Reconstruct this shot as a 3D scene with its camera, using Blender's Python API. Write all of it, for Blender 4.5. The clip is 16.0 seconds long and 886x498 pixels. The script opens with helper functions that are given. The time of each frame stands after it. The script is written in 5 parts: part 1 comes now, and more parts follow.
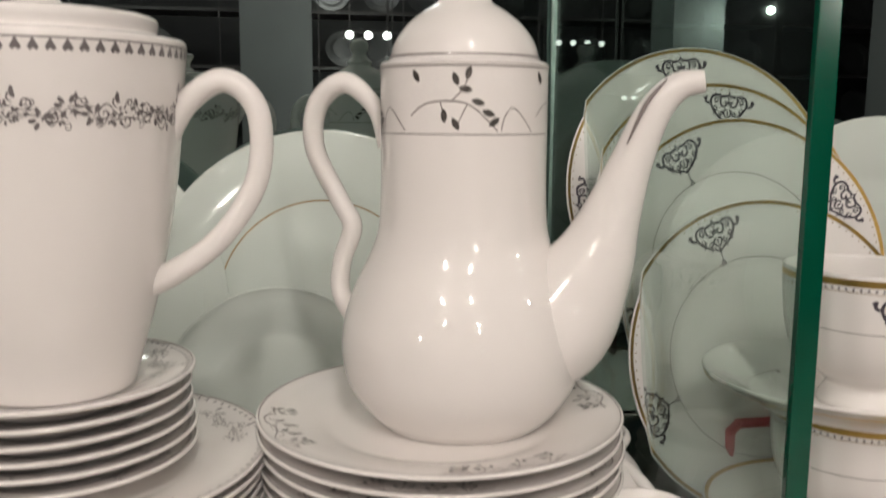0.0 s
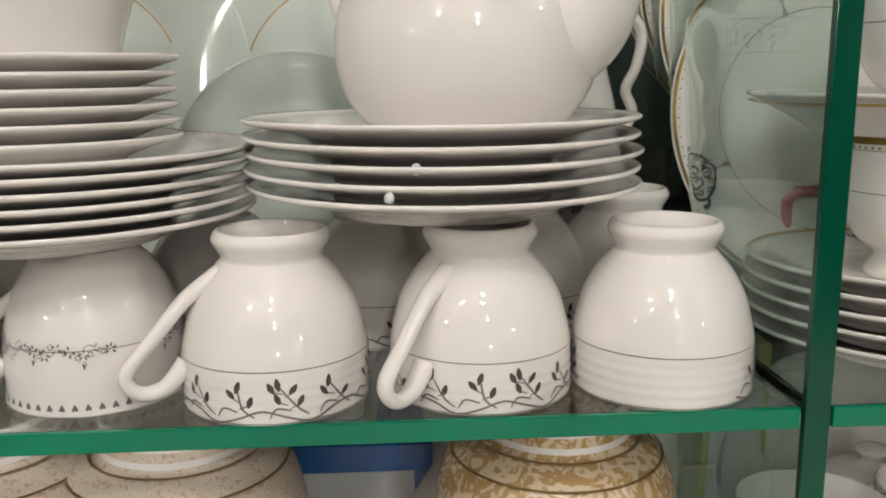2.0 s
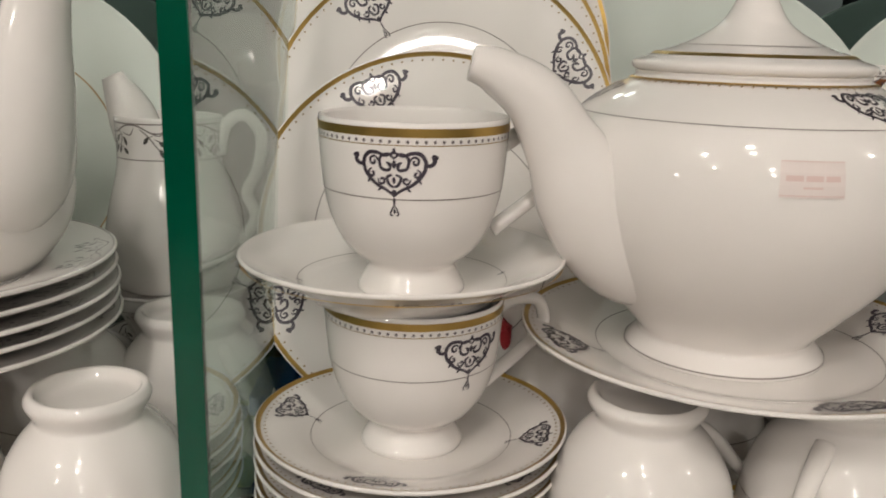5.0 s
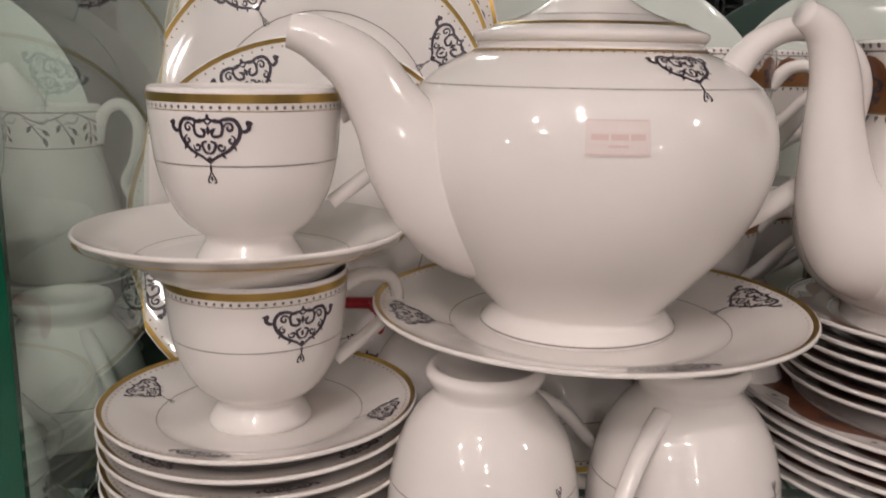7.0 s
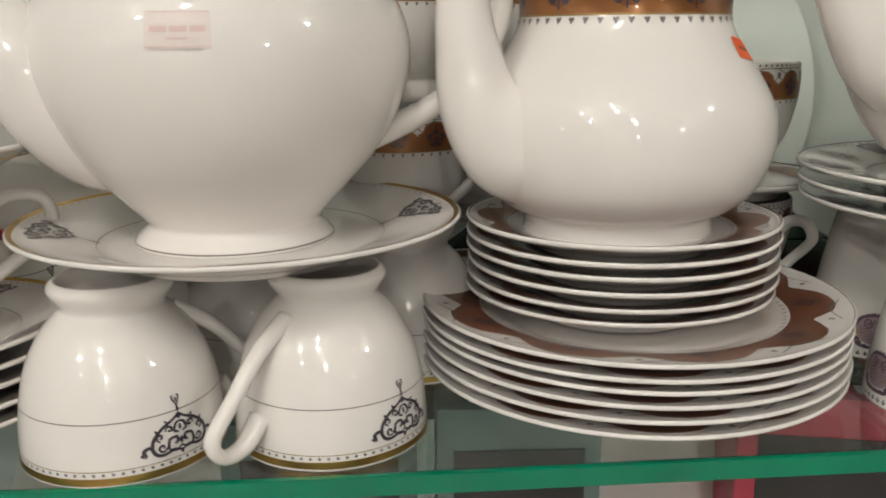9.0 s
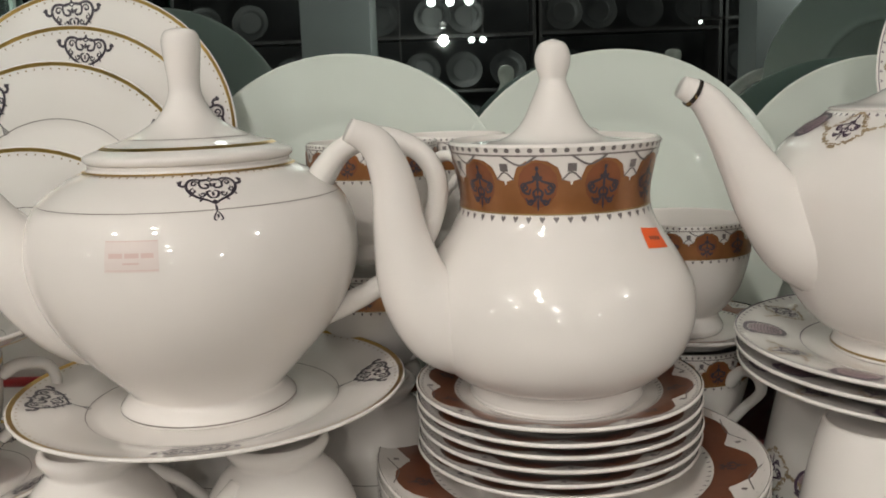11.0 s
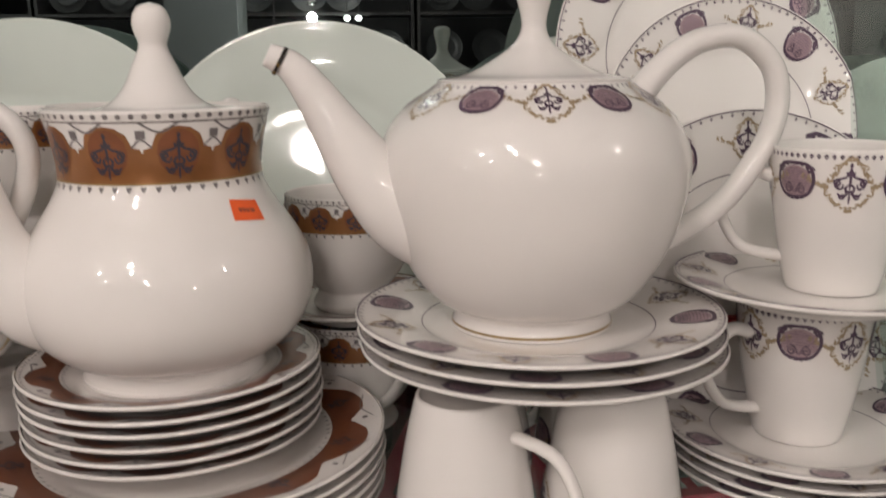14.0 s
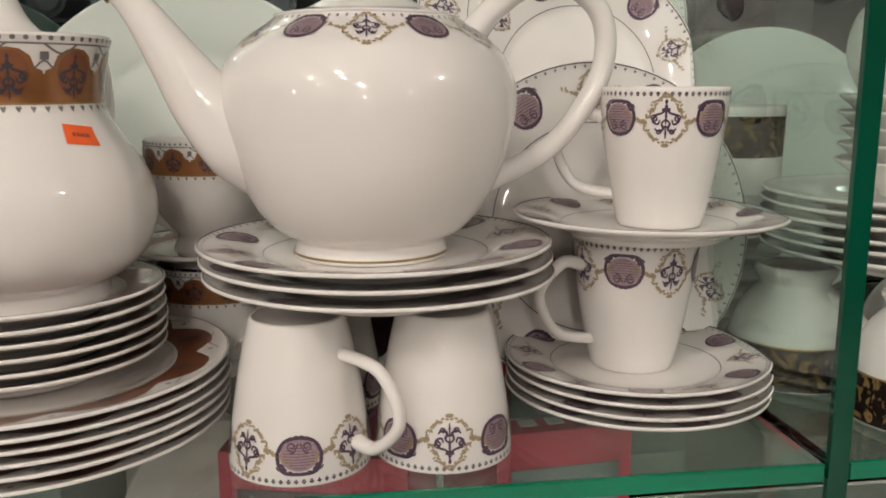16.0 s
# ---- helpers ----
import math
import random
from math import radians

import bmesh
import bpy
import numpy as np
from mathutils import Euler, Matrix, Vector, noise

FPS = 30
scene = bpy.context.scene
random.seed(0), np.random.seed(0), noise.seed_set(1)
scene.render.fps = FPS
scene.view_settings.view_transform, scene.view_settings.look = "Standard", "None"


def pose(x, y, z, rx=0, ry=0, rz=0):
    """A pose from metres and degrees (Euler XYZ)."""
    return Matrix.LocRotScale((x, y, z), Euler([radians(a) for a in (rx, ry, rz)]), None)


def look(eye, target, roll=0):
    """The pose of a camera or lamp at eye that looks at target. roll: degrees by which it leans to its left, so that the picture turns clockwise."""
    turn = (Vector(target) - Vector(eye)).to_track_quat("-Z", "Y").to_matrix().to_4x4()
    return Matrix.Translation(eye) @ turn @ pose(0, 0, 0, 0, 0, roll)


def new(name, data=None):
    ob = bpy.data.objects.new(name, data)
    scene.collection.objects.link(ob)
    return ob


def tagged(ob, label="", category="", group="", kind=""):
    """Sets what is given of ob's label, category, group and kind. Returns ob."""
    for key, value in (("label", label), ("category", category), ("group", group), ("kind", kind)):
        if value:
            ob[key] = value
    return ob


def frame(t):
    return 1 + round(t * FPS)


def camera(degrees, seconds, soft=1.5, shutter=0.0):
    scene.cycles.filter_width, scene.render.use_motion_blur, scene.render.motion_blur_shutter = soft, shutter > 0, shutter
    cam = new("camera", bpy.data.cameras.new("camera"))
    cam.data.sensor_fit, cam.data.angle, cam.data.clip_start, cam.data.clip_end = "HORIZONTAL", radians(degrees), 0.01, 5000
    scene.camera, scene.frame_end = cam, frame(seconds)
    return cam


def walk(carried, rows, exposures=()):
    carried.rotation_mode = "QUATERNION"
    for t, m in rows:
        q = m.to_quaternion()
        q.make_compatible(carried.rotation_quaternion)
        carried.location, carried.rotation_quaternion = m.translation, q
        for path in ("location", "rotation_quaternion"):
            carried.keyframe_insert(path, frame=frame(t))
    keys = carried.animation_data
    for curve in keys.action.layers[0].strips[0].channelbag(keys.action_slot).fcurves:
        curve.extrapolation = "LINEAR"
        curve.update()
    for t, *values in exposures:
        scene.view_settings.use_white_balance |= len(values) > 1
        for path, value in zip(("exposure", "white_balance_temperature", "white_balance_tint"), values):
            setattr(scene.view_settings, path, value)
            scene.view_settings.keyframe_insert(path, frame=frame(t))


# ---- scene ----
cam = camera(53.82, 16.0, soft=1.8, shutter=0.3)
PATH = [
    (0, (-0.2556, -0.3820, 0.2969), (0.1076, 1.5612, -0.0063), 0.34),
    (0.5, (-0.2435, -0.3859, 0.2370), (0.0676, 1.5566, -0.1233), -0.24),
    (1, (-0.2523, -0.3781, 0.1976), (0.0514, 1.5601, -0.1908), -0.03),
    (1.5, (-0.2422, -0.3718, 0.1782), (0.0679, 1.5634, -0.2205), -0.61),
    (2, (-0.1967, -0.3708, 0.1552), (-0.0752, 1.5850, -0.2448), -0.55),
    (2.5, (-0.1841, -0.3889, 0.1641), (-0.1926, 1.5688, -0.2448), -0.39),
    (3, (-0.1717, -0.4143, 0.1833), (-0.1496, 1.5349, -0.2640), -0.92),
    (3.5, (-0.0980, -0.3908, 0.1803), (0.0284, 1.5578, -0.2518), -0.43),
    (4, (-0.0098, -0.3567, 0.2033), (0.0826, 1.5793, -0.2902), 0.71),
    (6.4, (0.1494, -0.3315, 0.2618), (0.1687, 1.6192, -0.1794), 1.30),
    (6.5, (0.1533, -0.3330, 0.2553), (0.1990, 1.6180, -0.1830), 1.23),
    (7, (0.1726, -0.3424, 0.2230), (0.2190, 1.6119, -0.1994), 0.87),
    (7.5, (0.1709, -0.3401, 0.1898), (0.3075, 1.6102, -0.2317), 0.19),
    (8, (0.1681, -0.3419, 0.1834), (0.4278, 1.5943, -0.2450), 0.10),
    (8.5, (0.2407, -0.3474, 0.1969), (0.4922, 1.5793, -0.2771), -0.88),
    (9, (0.3279, -0.3542, 0.1907), (0.4747, 1.5824, -0.2867), -0.56),
    (9.5, (0.3688, -0.3700, 0.2087), (0.3984, 1.5763, -0.2506), -1.25),
    (9.7, (0.3738, -0.3739, 0.2253), (0.4028, 1.5756, -0.2201), -1.83),
    (11.8, (0.4393, -0.3981, 0.2709), (0.3385, 1.5692, -0.0747), -1.70),
    (12, (0.4475, -0.3981, 0.2723), (0.3592, 1.5692, -0.0748), -1.68),
    (12.5, (0.4977, -0.3983, 0.2811), (0.4861, 1.5695, -0.0756), -1.54),
    (13, (0.5385, -0.3996, 0.2794), (0.6363, 1.5704, -0.0516), -1.08),
    (13.5, (0.5608, -0.3960, 0.2808), (0.6824, 1.5718, -0.0557), -0.90),
    (14, (0.5805, -0.3864, 0.2564), (0.7354, 1.5649, -0.1540), -0.70),
    (14.5, (0.6114, -0.3845, 0.2113), (0.7693, 1.5649, -0.2069), -0.66),
    (15, (0.6502, -0.3865, 0.2141), (0.7877, 1.5618, -0.2159), -0.37),
    (15.5, (0.6650, -0.3945, 0.2215), (0.8566, 1.5445, -0.2300), -0.02),
    (16, (0.6394, -0.4221, 0.2102), (0.9220, 1.5223, -0.1632), -0.02),
]
EXPOSURES = [(0.0, -0.61, 6500, 12), (0.5, -0.70, 6500, 20), (1.0, -0.70, 6500, 16), (2.0, -0.53, 6350, 7), (4.0, -0.56, 6500, 6), (6.4, -0.73, 6500, 16), (7.2, -0.68, 6500, 18), (8.5, -0.53, 6400, 8), (9.7, -0.46, 6300, 3),
             (11.8, -0.68, 6400, 10), (13.5, -0.68, 6450, 14), (14.5, -0.56, 6500, 14), (15.2, -0.51, 6450, 8), (16.0, -0.49, 6600, 9)]
walk(cam, [(t, look(eye, target, roll)) for t, eye, target, roll in PATH], EXPOSURES)

# ---------------------------------------------------------------- light
world = bpy.data.worlds.new("shop_light")
scene.world = world
world.use_nodes = True
world.node_tree.nodes["Background"].inputs["Color"].default_value = (0.9, 0.86, 0.8, 1)
world.node_tree.nodes["Background"].inputs["Strength"].default_value = 0.05


# ceiling downlights of the shop, a cluster above and in front of the cabinet and rows farther off
WARM = (1.0, 0.93, 0.86)
DOWNLIGHTS = [(-0.15, -1.40, 1.75), (-0.20, -1.90, 1.75), (0.14, -3.30, 1.75), (0.20, -4.20, 1.75), (-1.33, -1.65, 1.75), (-1.76, -2.80, 1.75), (2.90, -1.40, 1.75)]
for x, y, z in DOWNLIGHTS:
    lamp = bpy.data.lights.new("ceiling_downlight", "POINT")
    lamp.energy, lamp.color, lamp.shadow_soft_size = 39, WARM, 0.075
    new("ceiling_downlight", lamp).location = (x, y, z - 0.09)
# globe lamps added deeper in the shop as low frontal fill
FILL_GLOBES = [(-2.6, -1.9, 0.85), (0.30, -3.3, 0.50), (2.3, -3.1, 0.85)]
for x, y, z in FILL_GLOBES:
    lamp = bpy.data.lights.new("fill_globe", "POINT")
    lamp.energy, lamp.color, lamp.shadow_soft_size = 30, WARM, 0.022
    new("fill_globe", lamp).location = (x, y, z)

# ---------------------------------------------------------------- materials


def material(name, colour, rough=0.3, metal=0.0, coat=0.0, spec=0.5, vary=0.0, scale=30.0, bump=0.0, bump_scale=200.0, rough_vary=0.0):
    m = bpy.data.materials.new(name)
    m.use_nodes = True
    nt = m.node_tree
    b = nt.nodes["Principled BSDF"]
    b.inputs["Base Color"].default_value = (*colour, 1)
    b.inputs["Roughness"].default_value = rough
    b.inputs["Metallic"].default_value = metal
    b.inputs["Coat Weight"].default_value = coat
    b.inputs["Coat Roughness"].default_value = 0.04
    b.inputs["Specular IOR Level"].default_value = spec
    if vary or bump or rough_vary:
        tc = nt.nodes.new("ShaderNodeTexCoord")
        n = nt.nodes.new("ShaderNodeTexNoise")
        n.inputs["Scale"].default_value, n.inputs["Detail"].default_value = scale, 5
        nt.links.new(tc.outputs["Object"], n.inputs["Vector"])
        if vary:
            mix = nt.nodes.new("ShaderNodeMix")
            mix.data_type = "RGBA"
            mix.inputs["A"].default_value = (*[c * (1 - vary) for c in colour], 1)
            mix.inputs["B"].default_value = (*[min(1, c * (1 + vary)) for c in colour], 1)
            nt.links.new(n.outputs["Fac"], mix.inputs["Factor"])
            nt.links.new(mix.outputs["Result"], b.inputs["Base Color"])
        if rough_vary:
            mr = nt.nodes.new("ShaderNodeMapRange")
            mr.inputs["To Min"].default_value, mr.inputs["To Max"].default_value = rough, rough + rough_vary
            nt.links.new(n.outputs["Fac"], mr.inputs["Value"])
            nt.links.new(mr.outputs["Result"], b.inputs["Roughness"])
        if bump:
            n2 = nt.nodes.new("ShaderNodeTexNoise")
            n2.inputs["Scale"].default_value = bump_scale
            nt.links.new(tc.outputs["Object"], n2.inputs["Vector"])
            bp = nt.nodes.new("ShaderNodeBump")
            bp.inputs["Strength"].default_value, bp.inputs["Distance"].default_value = bump, 0.001
            nt.links.new(n2.outputs["Fac"], bp.inputs["Height"])
            nt.links.new(bp.outputs["Normal"], b.inputs["Normal"])
    return m


def figured(name, ground, figure, scale, share):
    """A glazed print of curly figures on a ground colour."""
    m = material(name, ground, 0.22, spec=0.4)
    nt = m.node_tree
    tc, n, v = nt.nodes.new("ShaderNodeTexCoord"), nt.nodes.new("ShaderNodeTexNoise"), nt.nodes.new("ShaderNodeTexVoronoi")
    n.inputs["Scale"].default_value, n.inputs["Detail"].default_value, n.inputs["Distortion"].default_value = scale, 1.5, 2.2
    v.inputs["Scale"].default_value = scale * 2.2
    ramp, ramp2 = nt.nodes.new("ShaderNodeValToRGB"), nt.nodes.new("ShaderNodeValToRGB")
    for r, at in ((ramp, share), (ramp2, 0.22)):
        r.color_ramp.elements[0].position, r.color_ramp.elements[1].position = at - 0.02, at + 0.02
    mix, mix2 = nt.nodes.new("ShaderNodeMix"), nt.nodes.new("ShaderNodeMix")
    mix.data_type = mix2.data_type = "RGBA"
    mix.inputs["A"].default_value, mix.inputs["B"].default_value = (*ground, 1), (*figure, 1)
    mix2.inputs["A"].default_value = (*[0.5 * (a + b) for a, b in zip(ground, figure)], 1)
    nt.links.new(tc.outputs["Object"], n.inputs["Vector"])
    nt.links.new(tc.outputs["Object"], v.inputs["Vector"])
    nt.links.new(n.outputs["Fac"], ramp.inputs["Fac"])
    nt.links.new(v.outputs["Distance"], ramp2.inputs["Fac"])
    nt.links.new(ramp.outputs["Color"], mix.inputs["Factor"])
    nt.links.new(ramp2.outputs["Color"], mix2.inputs["Factor"])
    nt.links.new(mix.outputs["Result"], mix2.inputs["B"])
    nt.links.new(mix2.outputs["Result"], nt.nodes["Principled BSDF"].inputs["Base Color"])
    return m


PORCELAIN = material("porcelain", (0.79, 0.755, 0.725), 0.05, coat=0.0, vary=0.02, scale=25, bump=0.03, bump_scale=45)
# porcelain for the back row, its green-tinged shade put into the colour
PORCELAIN_SHADED = material("shaded_greenish_porcelain", (0.63, 0.68, 0.63), 0.05, coat=0.0, vary=0.02, scale=25, bump=0.05, bump_scale=60)
# same glass twice: shelf edge painted as lit through, partition edge as shaded
GLASS_EDGE_LIT = material("green_glass_edge", (0.0, 0.175, 0.090), 0.06, coat=0.0, vary=0.5, scale=7, rough_vary=0.1)
GLASS_EDGE_SHADED = material("deep_green_glass_edge", (0.0, 0.060, 0.032), 0.08, coat=0.0, vary=0.5, scale=7, rough_vary=0.1)
FLOOR_TILE = material("pale_floor_tile", (0.62, 0.58, 0.54), 0.25, vary=0.12, scale=3)
CEILING_WHITE = material("white_ceiling", (0.75, 0.73, 0.70), 0.7, vary=0.04, scale=2, bump=0.1)
PILLAR = material("grey_pillar_paint", (0.12, 0.128, 0.128), 0.5, vary=0.1, scale=4, bump=0.1)
GOLD = material("gold_lustre", (0.50, 0.33, 0.10), 0.30, metal=1.0, vary=0.25, scale=90, rough_vary=0.15)
GOLD_DARK = material("old_gold_print", (0.30, 0.20, 0.08), 0.35, metal=0.4, vary=0.3, scale=120)
INK = material("black_ink_print", (0.045, 0.035, 0.05), 0.30, coat=0.3, vary=0.4, scale=150)
INK_GREY = material("grey_ink_print", (0.16, 0.14, 0.14), 0.32, coat=0.3, vary=0.35, scale=150)
LEAF_INK = material("dark_olive_leaf_print", (0.07, 0.062, 0.055), 0.32, coat=0.3, vary=0.4, scale=200)
LINE_INK = material("thin_line_print", (0.20, 0.17, 0.16), 0.32, coat=0.3, vary=0.2, scale=90)
MAUVE = material("mauve_print", (0.35, 0.24, 0.265), 0.30, coat=0.3, vary=0.25, scale=400)
PURPLE = material("dark_purple_print", (0.085, 0.05, 0.085), 0.30, coat=0.3, vary=0.3, scale=200)
BEIGE = material("beige_garland_print", (0.36, 0.27, 0.17), 0.32, coat=0.3, vary=0.3, scale=300)
COPPER = material("copper_brown_band", (0.30, 0.125, 0.042), 0.26, metal=0.45, coat=0.4, vary=0.5, scale=42, rough_vary=0.1)
COPPER_WARM = material("warm_copper_print", (0.235, 0.080, 0.030), 0.28, metal=0.3, coat=0.4, vary=0.3, scale=80)
COPPER_DEEP = material("deep_copper_print", (0.19, 0.060, 0.025), 0.28, metal=0.25, coat=0.4, vary=0.3, scale=80)
PATTERN_DARK = figured("dark_brown_floral_print", (0.016, 0.010, 0.008), (0.20, 0.125, 0.045), 75, 0.56)
PATTERN_GOLD = figured("gold_scroll_print", (0.42, 0.27, 0.12), (0.62, 0.50, 0.35), 90, 0.52)
PEACH = figured("peach_floral_print", (0.62, 0.54, 0.45), (0.50, 0.36, 0.26), 190, 0.60)
RED = material("red_plastic", (0.42, 0.02, 0.03), 0.3, coat=0.3, vary=0.1, scale=40)
PINK = material("pink_carton", (0.50, 0.05, 0.09), 0.35, vary=0.15, scale=20)
BLUE = material("blue_plastic_wrap", (0.02, 0.13, 0.42), 0.25, coat=0.4, vary=0.35, scale=25, bump=0.5, bump_scale=40)
YELLOW = material("yellow_carton", (0.45, 0.46, 0.10), 0.4, vary=0.15, scale=30)
WHITE_CARD = material("white_carton", (0.62, 0.66, 0.66), 0.4, vary=0.1, scale=20)
TEAL_CARD = material("grey_teal_carton", (0.16, 0.22, 0.21), 0.4, vary=0.4, scale=15)
TAG_ORANGE = material("orange_price_sticker", (0.85, 0.12, 0.02), 0.5, vary=0.08, scale=80)
TAG_INK = material("sticker_ink", (0.30, 0.06, 0.03), 0.5)
LABEL_PAPER = material("pale_paper_label", (0.72, 0.64, 0.61), 0.5, vary=0.05, scale=80)
LABEL_PINK = material("pale_pink_label_print", (0.66, 0.50, 0.47), 0.5)
CHROME = material("chrome", (0.6, 0.6, 0.6), 0.15, metal=1.0)
BLACK_GOODS = material("dark_goods", (0.034, 0.030, 0.030), 0.35, vary=0.6, scale=4)
WALL_DARK = material("dark_shop_wall", (0.018, 0.017, 0.018), 0.6, vary=0.5, scale=2)


def glass(name, tint):
    m = bpy.data.materials.new(name)
    m.use_nodes = True
    b = m.node_tree.nodes["Principled BSDF"]
    b.inputs["Base Color"].default_value = (*tint, 1)
    b.inputs["Transmission Weight"].default_value = 1.0
    b.inputs["Roughness"].default_value = 0.0
    b.inputs["IOR"].default_value = 1.45
    return m


def glow(name, colour, strength):
    m = bpy.data.materials.new(name)
    m.use_nodes = True
    b = m.node_tree.nodes["Principled BSDF"]
    b.inputs["Emission Color"].default_value = (*colour, 1)
    b.inputs["Emission Strength"].default_value = strength
    return m


LAMP_GLOW = glow("lamp_glow", (1.0, 0.95, 0.88), 14.0)


GLASS = glass("clear_green_glass", (0.88, 0.96, 0.92))
GLASS_TINTED = glass("smoky_green_glass", (0.58, 0.70, 0.645))
MIRROR = material("mirror", (0.34, 0.40, 0.39), 0.01, metal=1.0)

# ---------------------------------------------------------------- mesh tools


def finish(bm, name, mat, smooth=True):
    me = bpy.data.meshes.new(name)
    bmesh.ops.recalc_face_normals(bm, faces=bm.faces)
    for f in bm.faces:
        f.smooth = smooth
    bm.to_mesh(me)
    bm.free()
    for m in mat if isinstance(mat, (list, tuple)) else [mat]:
        me.materials.append(m)
    return me


def part(name, bm, mat, parent, label="", at=None, smooth=True):
    ob = new(name, finish(bm, name, mat, smooth))
    ob.parent = parent
    if at is not None:
        ob.matrix_basis = at
    if label:
        tagged(ob, label)
    return ob


def thing(name, label, category, m, group="", kind=""):
    ob = new(name)
    ob.empty_display_size = 0.02
    ob.matrix_basis = m
    return tagged(ob, label, category, group, kind)


def spline(points, n=8):
    """A smooth line through the points (tuples of any length)."""
    pts = [Vector(p) if len(p) > 2 else Vector((*p, 0)) for p in points]
    out = []
    for i in range(len(pts) - 1):
        p0, p1, p2, p3 = pts[max(i - 1, 0)], pts[i], pts[i + 1], pts[min(i + 2, len(pts) - 1)]
        for k in range(n):
            t = k / n
            out.append(0.5 * ((2 * p1) + (p2 - p0) * t + (2 * p0 - 5 * p1 + 4 * p2 - p3) * t * t + (3 * p1 - p0 - 3 * p2 + p3) * t ** 3))
    out.append(pts[-1])
    return out


def lathe(profile, seg=64, smooth=4):
    """A body of revolution about z from (radius, height) points."""
    pts = [(max(p.x, 0.0), p.y) for p in spline(profile, smooth)] if smooth else profile
    bm = bmesh.new()
    rings = []
    for r, z in pts:
        if r < 1e-5:
            rings.append([bm.verts.new((0, 0, z))])
        else:
            rings.append([bm.verts.new((r * math.cos(a), r * math.sin(a), z)) for a in (2 * math.pi * k / seg for k in range(seg))])
    for a, b in zip(rings, rings[1:]):
        for k in range(seg):
            j = (k + 1) % seg
            if len(a) == 1 and len(b) == 1:
                continue
            if len(a) == 1:
                bm.faces.new((a[0], b[j], b[k]))
            elif len(b) == 1:
                bm.faces.new((a[k], a[j], b[0]))
            else:
                bm.faces.new((a[k], a[j], b[j], b[k]))
    return bm


def tube(points, radii, seg=14, n=6, flat=1.0):
    """A pipe along a smooth line; radii at the given points; flat squeezes it sideways (in y)."""
    line = spline([(*p, r) for p, r in zip(points, radii)], n)
    bm = bmesh.new()
    rings = []
    for i, p in enumerate(line):
        c, r = Vector(p[:3]), p[3]
        d = (Vector(line[min(i + 1, len(line) - 1)][:3]) - Vector(line[max(i - 1, 0)][:3])).normalized()
        side = Vector((0, 1, 0))
        up = side.cross(d).normalized()
        rings.append([bm.verts.new(c + up * (r * math.cos(a)) + side * (r * flat * math.sin(a))) for a in (2 * math.pi * k / seg for k in range(seg))])
    for a, b in zip(rings, rings[1:]):
        for k in range(seg):
            bm.faces.new((a[k], a[(k + 1) % seg], b[(k + 1) % seg], b[k]))
    for ring in (rings[0], rings[-1]):
        bm.faces.new(ring)
    return bm


def box(x0, y0, z0, x1, y1, z1, bevel=0.0):
    bm = bmesh.new()
    bmesh.ops.create_cube(bm, size=1)
    for v in bm.verts:
        v.co = Vector(((x0 + x1) / 2 + v.co.x * (x1 - x0), (y0 + y1) / 2 + v.co.y * (y1 - y0), (z0 + z1) / 2 + v.co.z * (z1 - z0)))
    if bevel:
        bmesh.ops.bevel(bm, geom=bm.edges[:], offset=bevel, segments=2, affect="EDGES", profile=0.7)
    return bm


# ---------------------------------------------------------------- printed decoration
class Section:
    """A line (radius, height) of a turned surface, walked by its length; prints lie on its outer side."""

    def __init__(self, points, side=1, n=10):
        line = [(p.x, p.y) for p in spline(points, n)] if n else list(points)
        self.p, self.s, self.side = line, [0.0], side
        for a, b in zip(line, line[1:]):
            self.s.append(self.s[-1] + math.dist(a, b))
        self.length = self.s[-1]

    def at(self, s, lift=0.00025):
        s = min(max(s, 0.0), self.length)
        i = 0
        while i < len(self.s) - 2 and self.s[i + 1] < s:
            i += 1
        a, b = self.p[i], self.p[i + 1]
        d = max(self.s[i + 1] - self.s[i], 1e-9)
        k = (s - self.s[i]) / d
        nx, ny = (b[1] - a[1]) / d * self.side, -(b[0] - a[0]) / d * self.side
        return a[0] + (b[0] - a[0]) * k + nx * lift, a[1] + (b[1] - a[1]) * k + ny * lift


def stroke(points, width, n=5, taper=True):
    """Quads of a pen stroke along a smooth line of (u, v)."""
    line = spline(points, n)
    quads, left, right = [], [], []
    for i, p in enumerate(line):
        d = line[min(i + 1, len(line) - 1)] - line[max(i - 1, 0)]
        d = d.normalized() if d.length else Vector((1, 0, 0))
        w = width / 2 * ((0.35 + 0.65 * math.sin(math.pi * (0.1 + 0.8 * i / (len(line) - 1)))) if taper else 1)
        left.append((p.x - d.y * w, p.y + d.x * w))
        right.append((p.x + d.y * w, p.y - d.x * w))
    for i in range(len(line) - 1):
        quads.append([left[i], right[i], right[i + 1], left[i + 1]])
    return quads


def blob(u, v, a, b, turn=0.0, n=10, point=0.0):
    """An oval, pointed at both ends if asked."""
    c, s = math.cos(radians(turn)), math.sin(radians(turn))
    out = []
    for k in range(n):
        t = 2 * math.pi * k / n
        x, y = a * math.cos(t), b * math.sin(t) * (1 - point * abs(math.cos(t)) ** 3)
        out.append((u + x * c - y * s, v + x * s + y * c))
    return [out]


def spiral(u, v, r, start, turns, sense, width, n=9):
    pts = []
    for k in range(n):
        q = k / (n - 1)
        a = radians(start) + sense * turns * 2 * math.pi * q
        rr = r * (1 - 0.82 * q)
        pts.append((u + rr * math.cos(a), v + rr * math.sin(a)))
    return stroke(pts, width, 4)


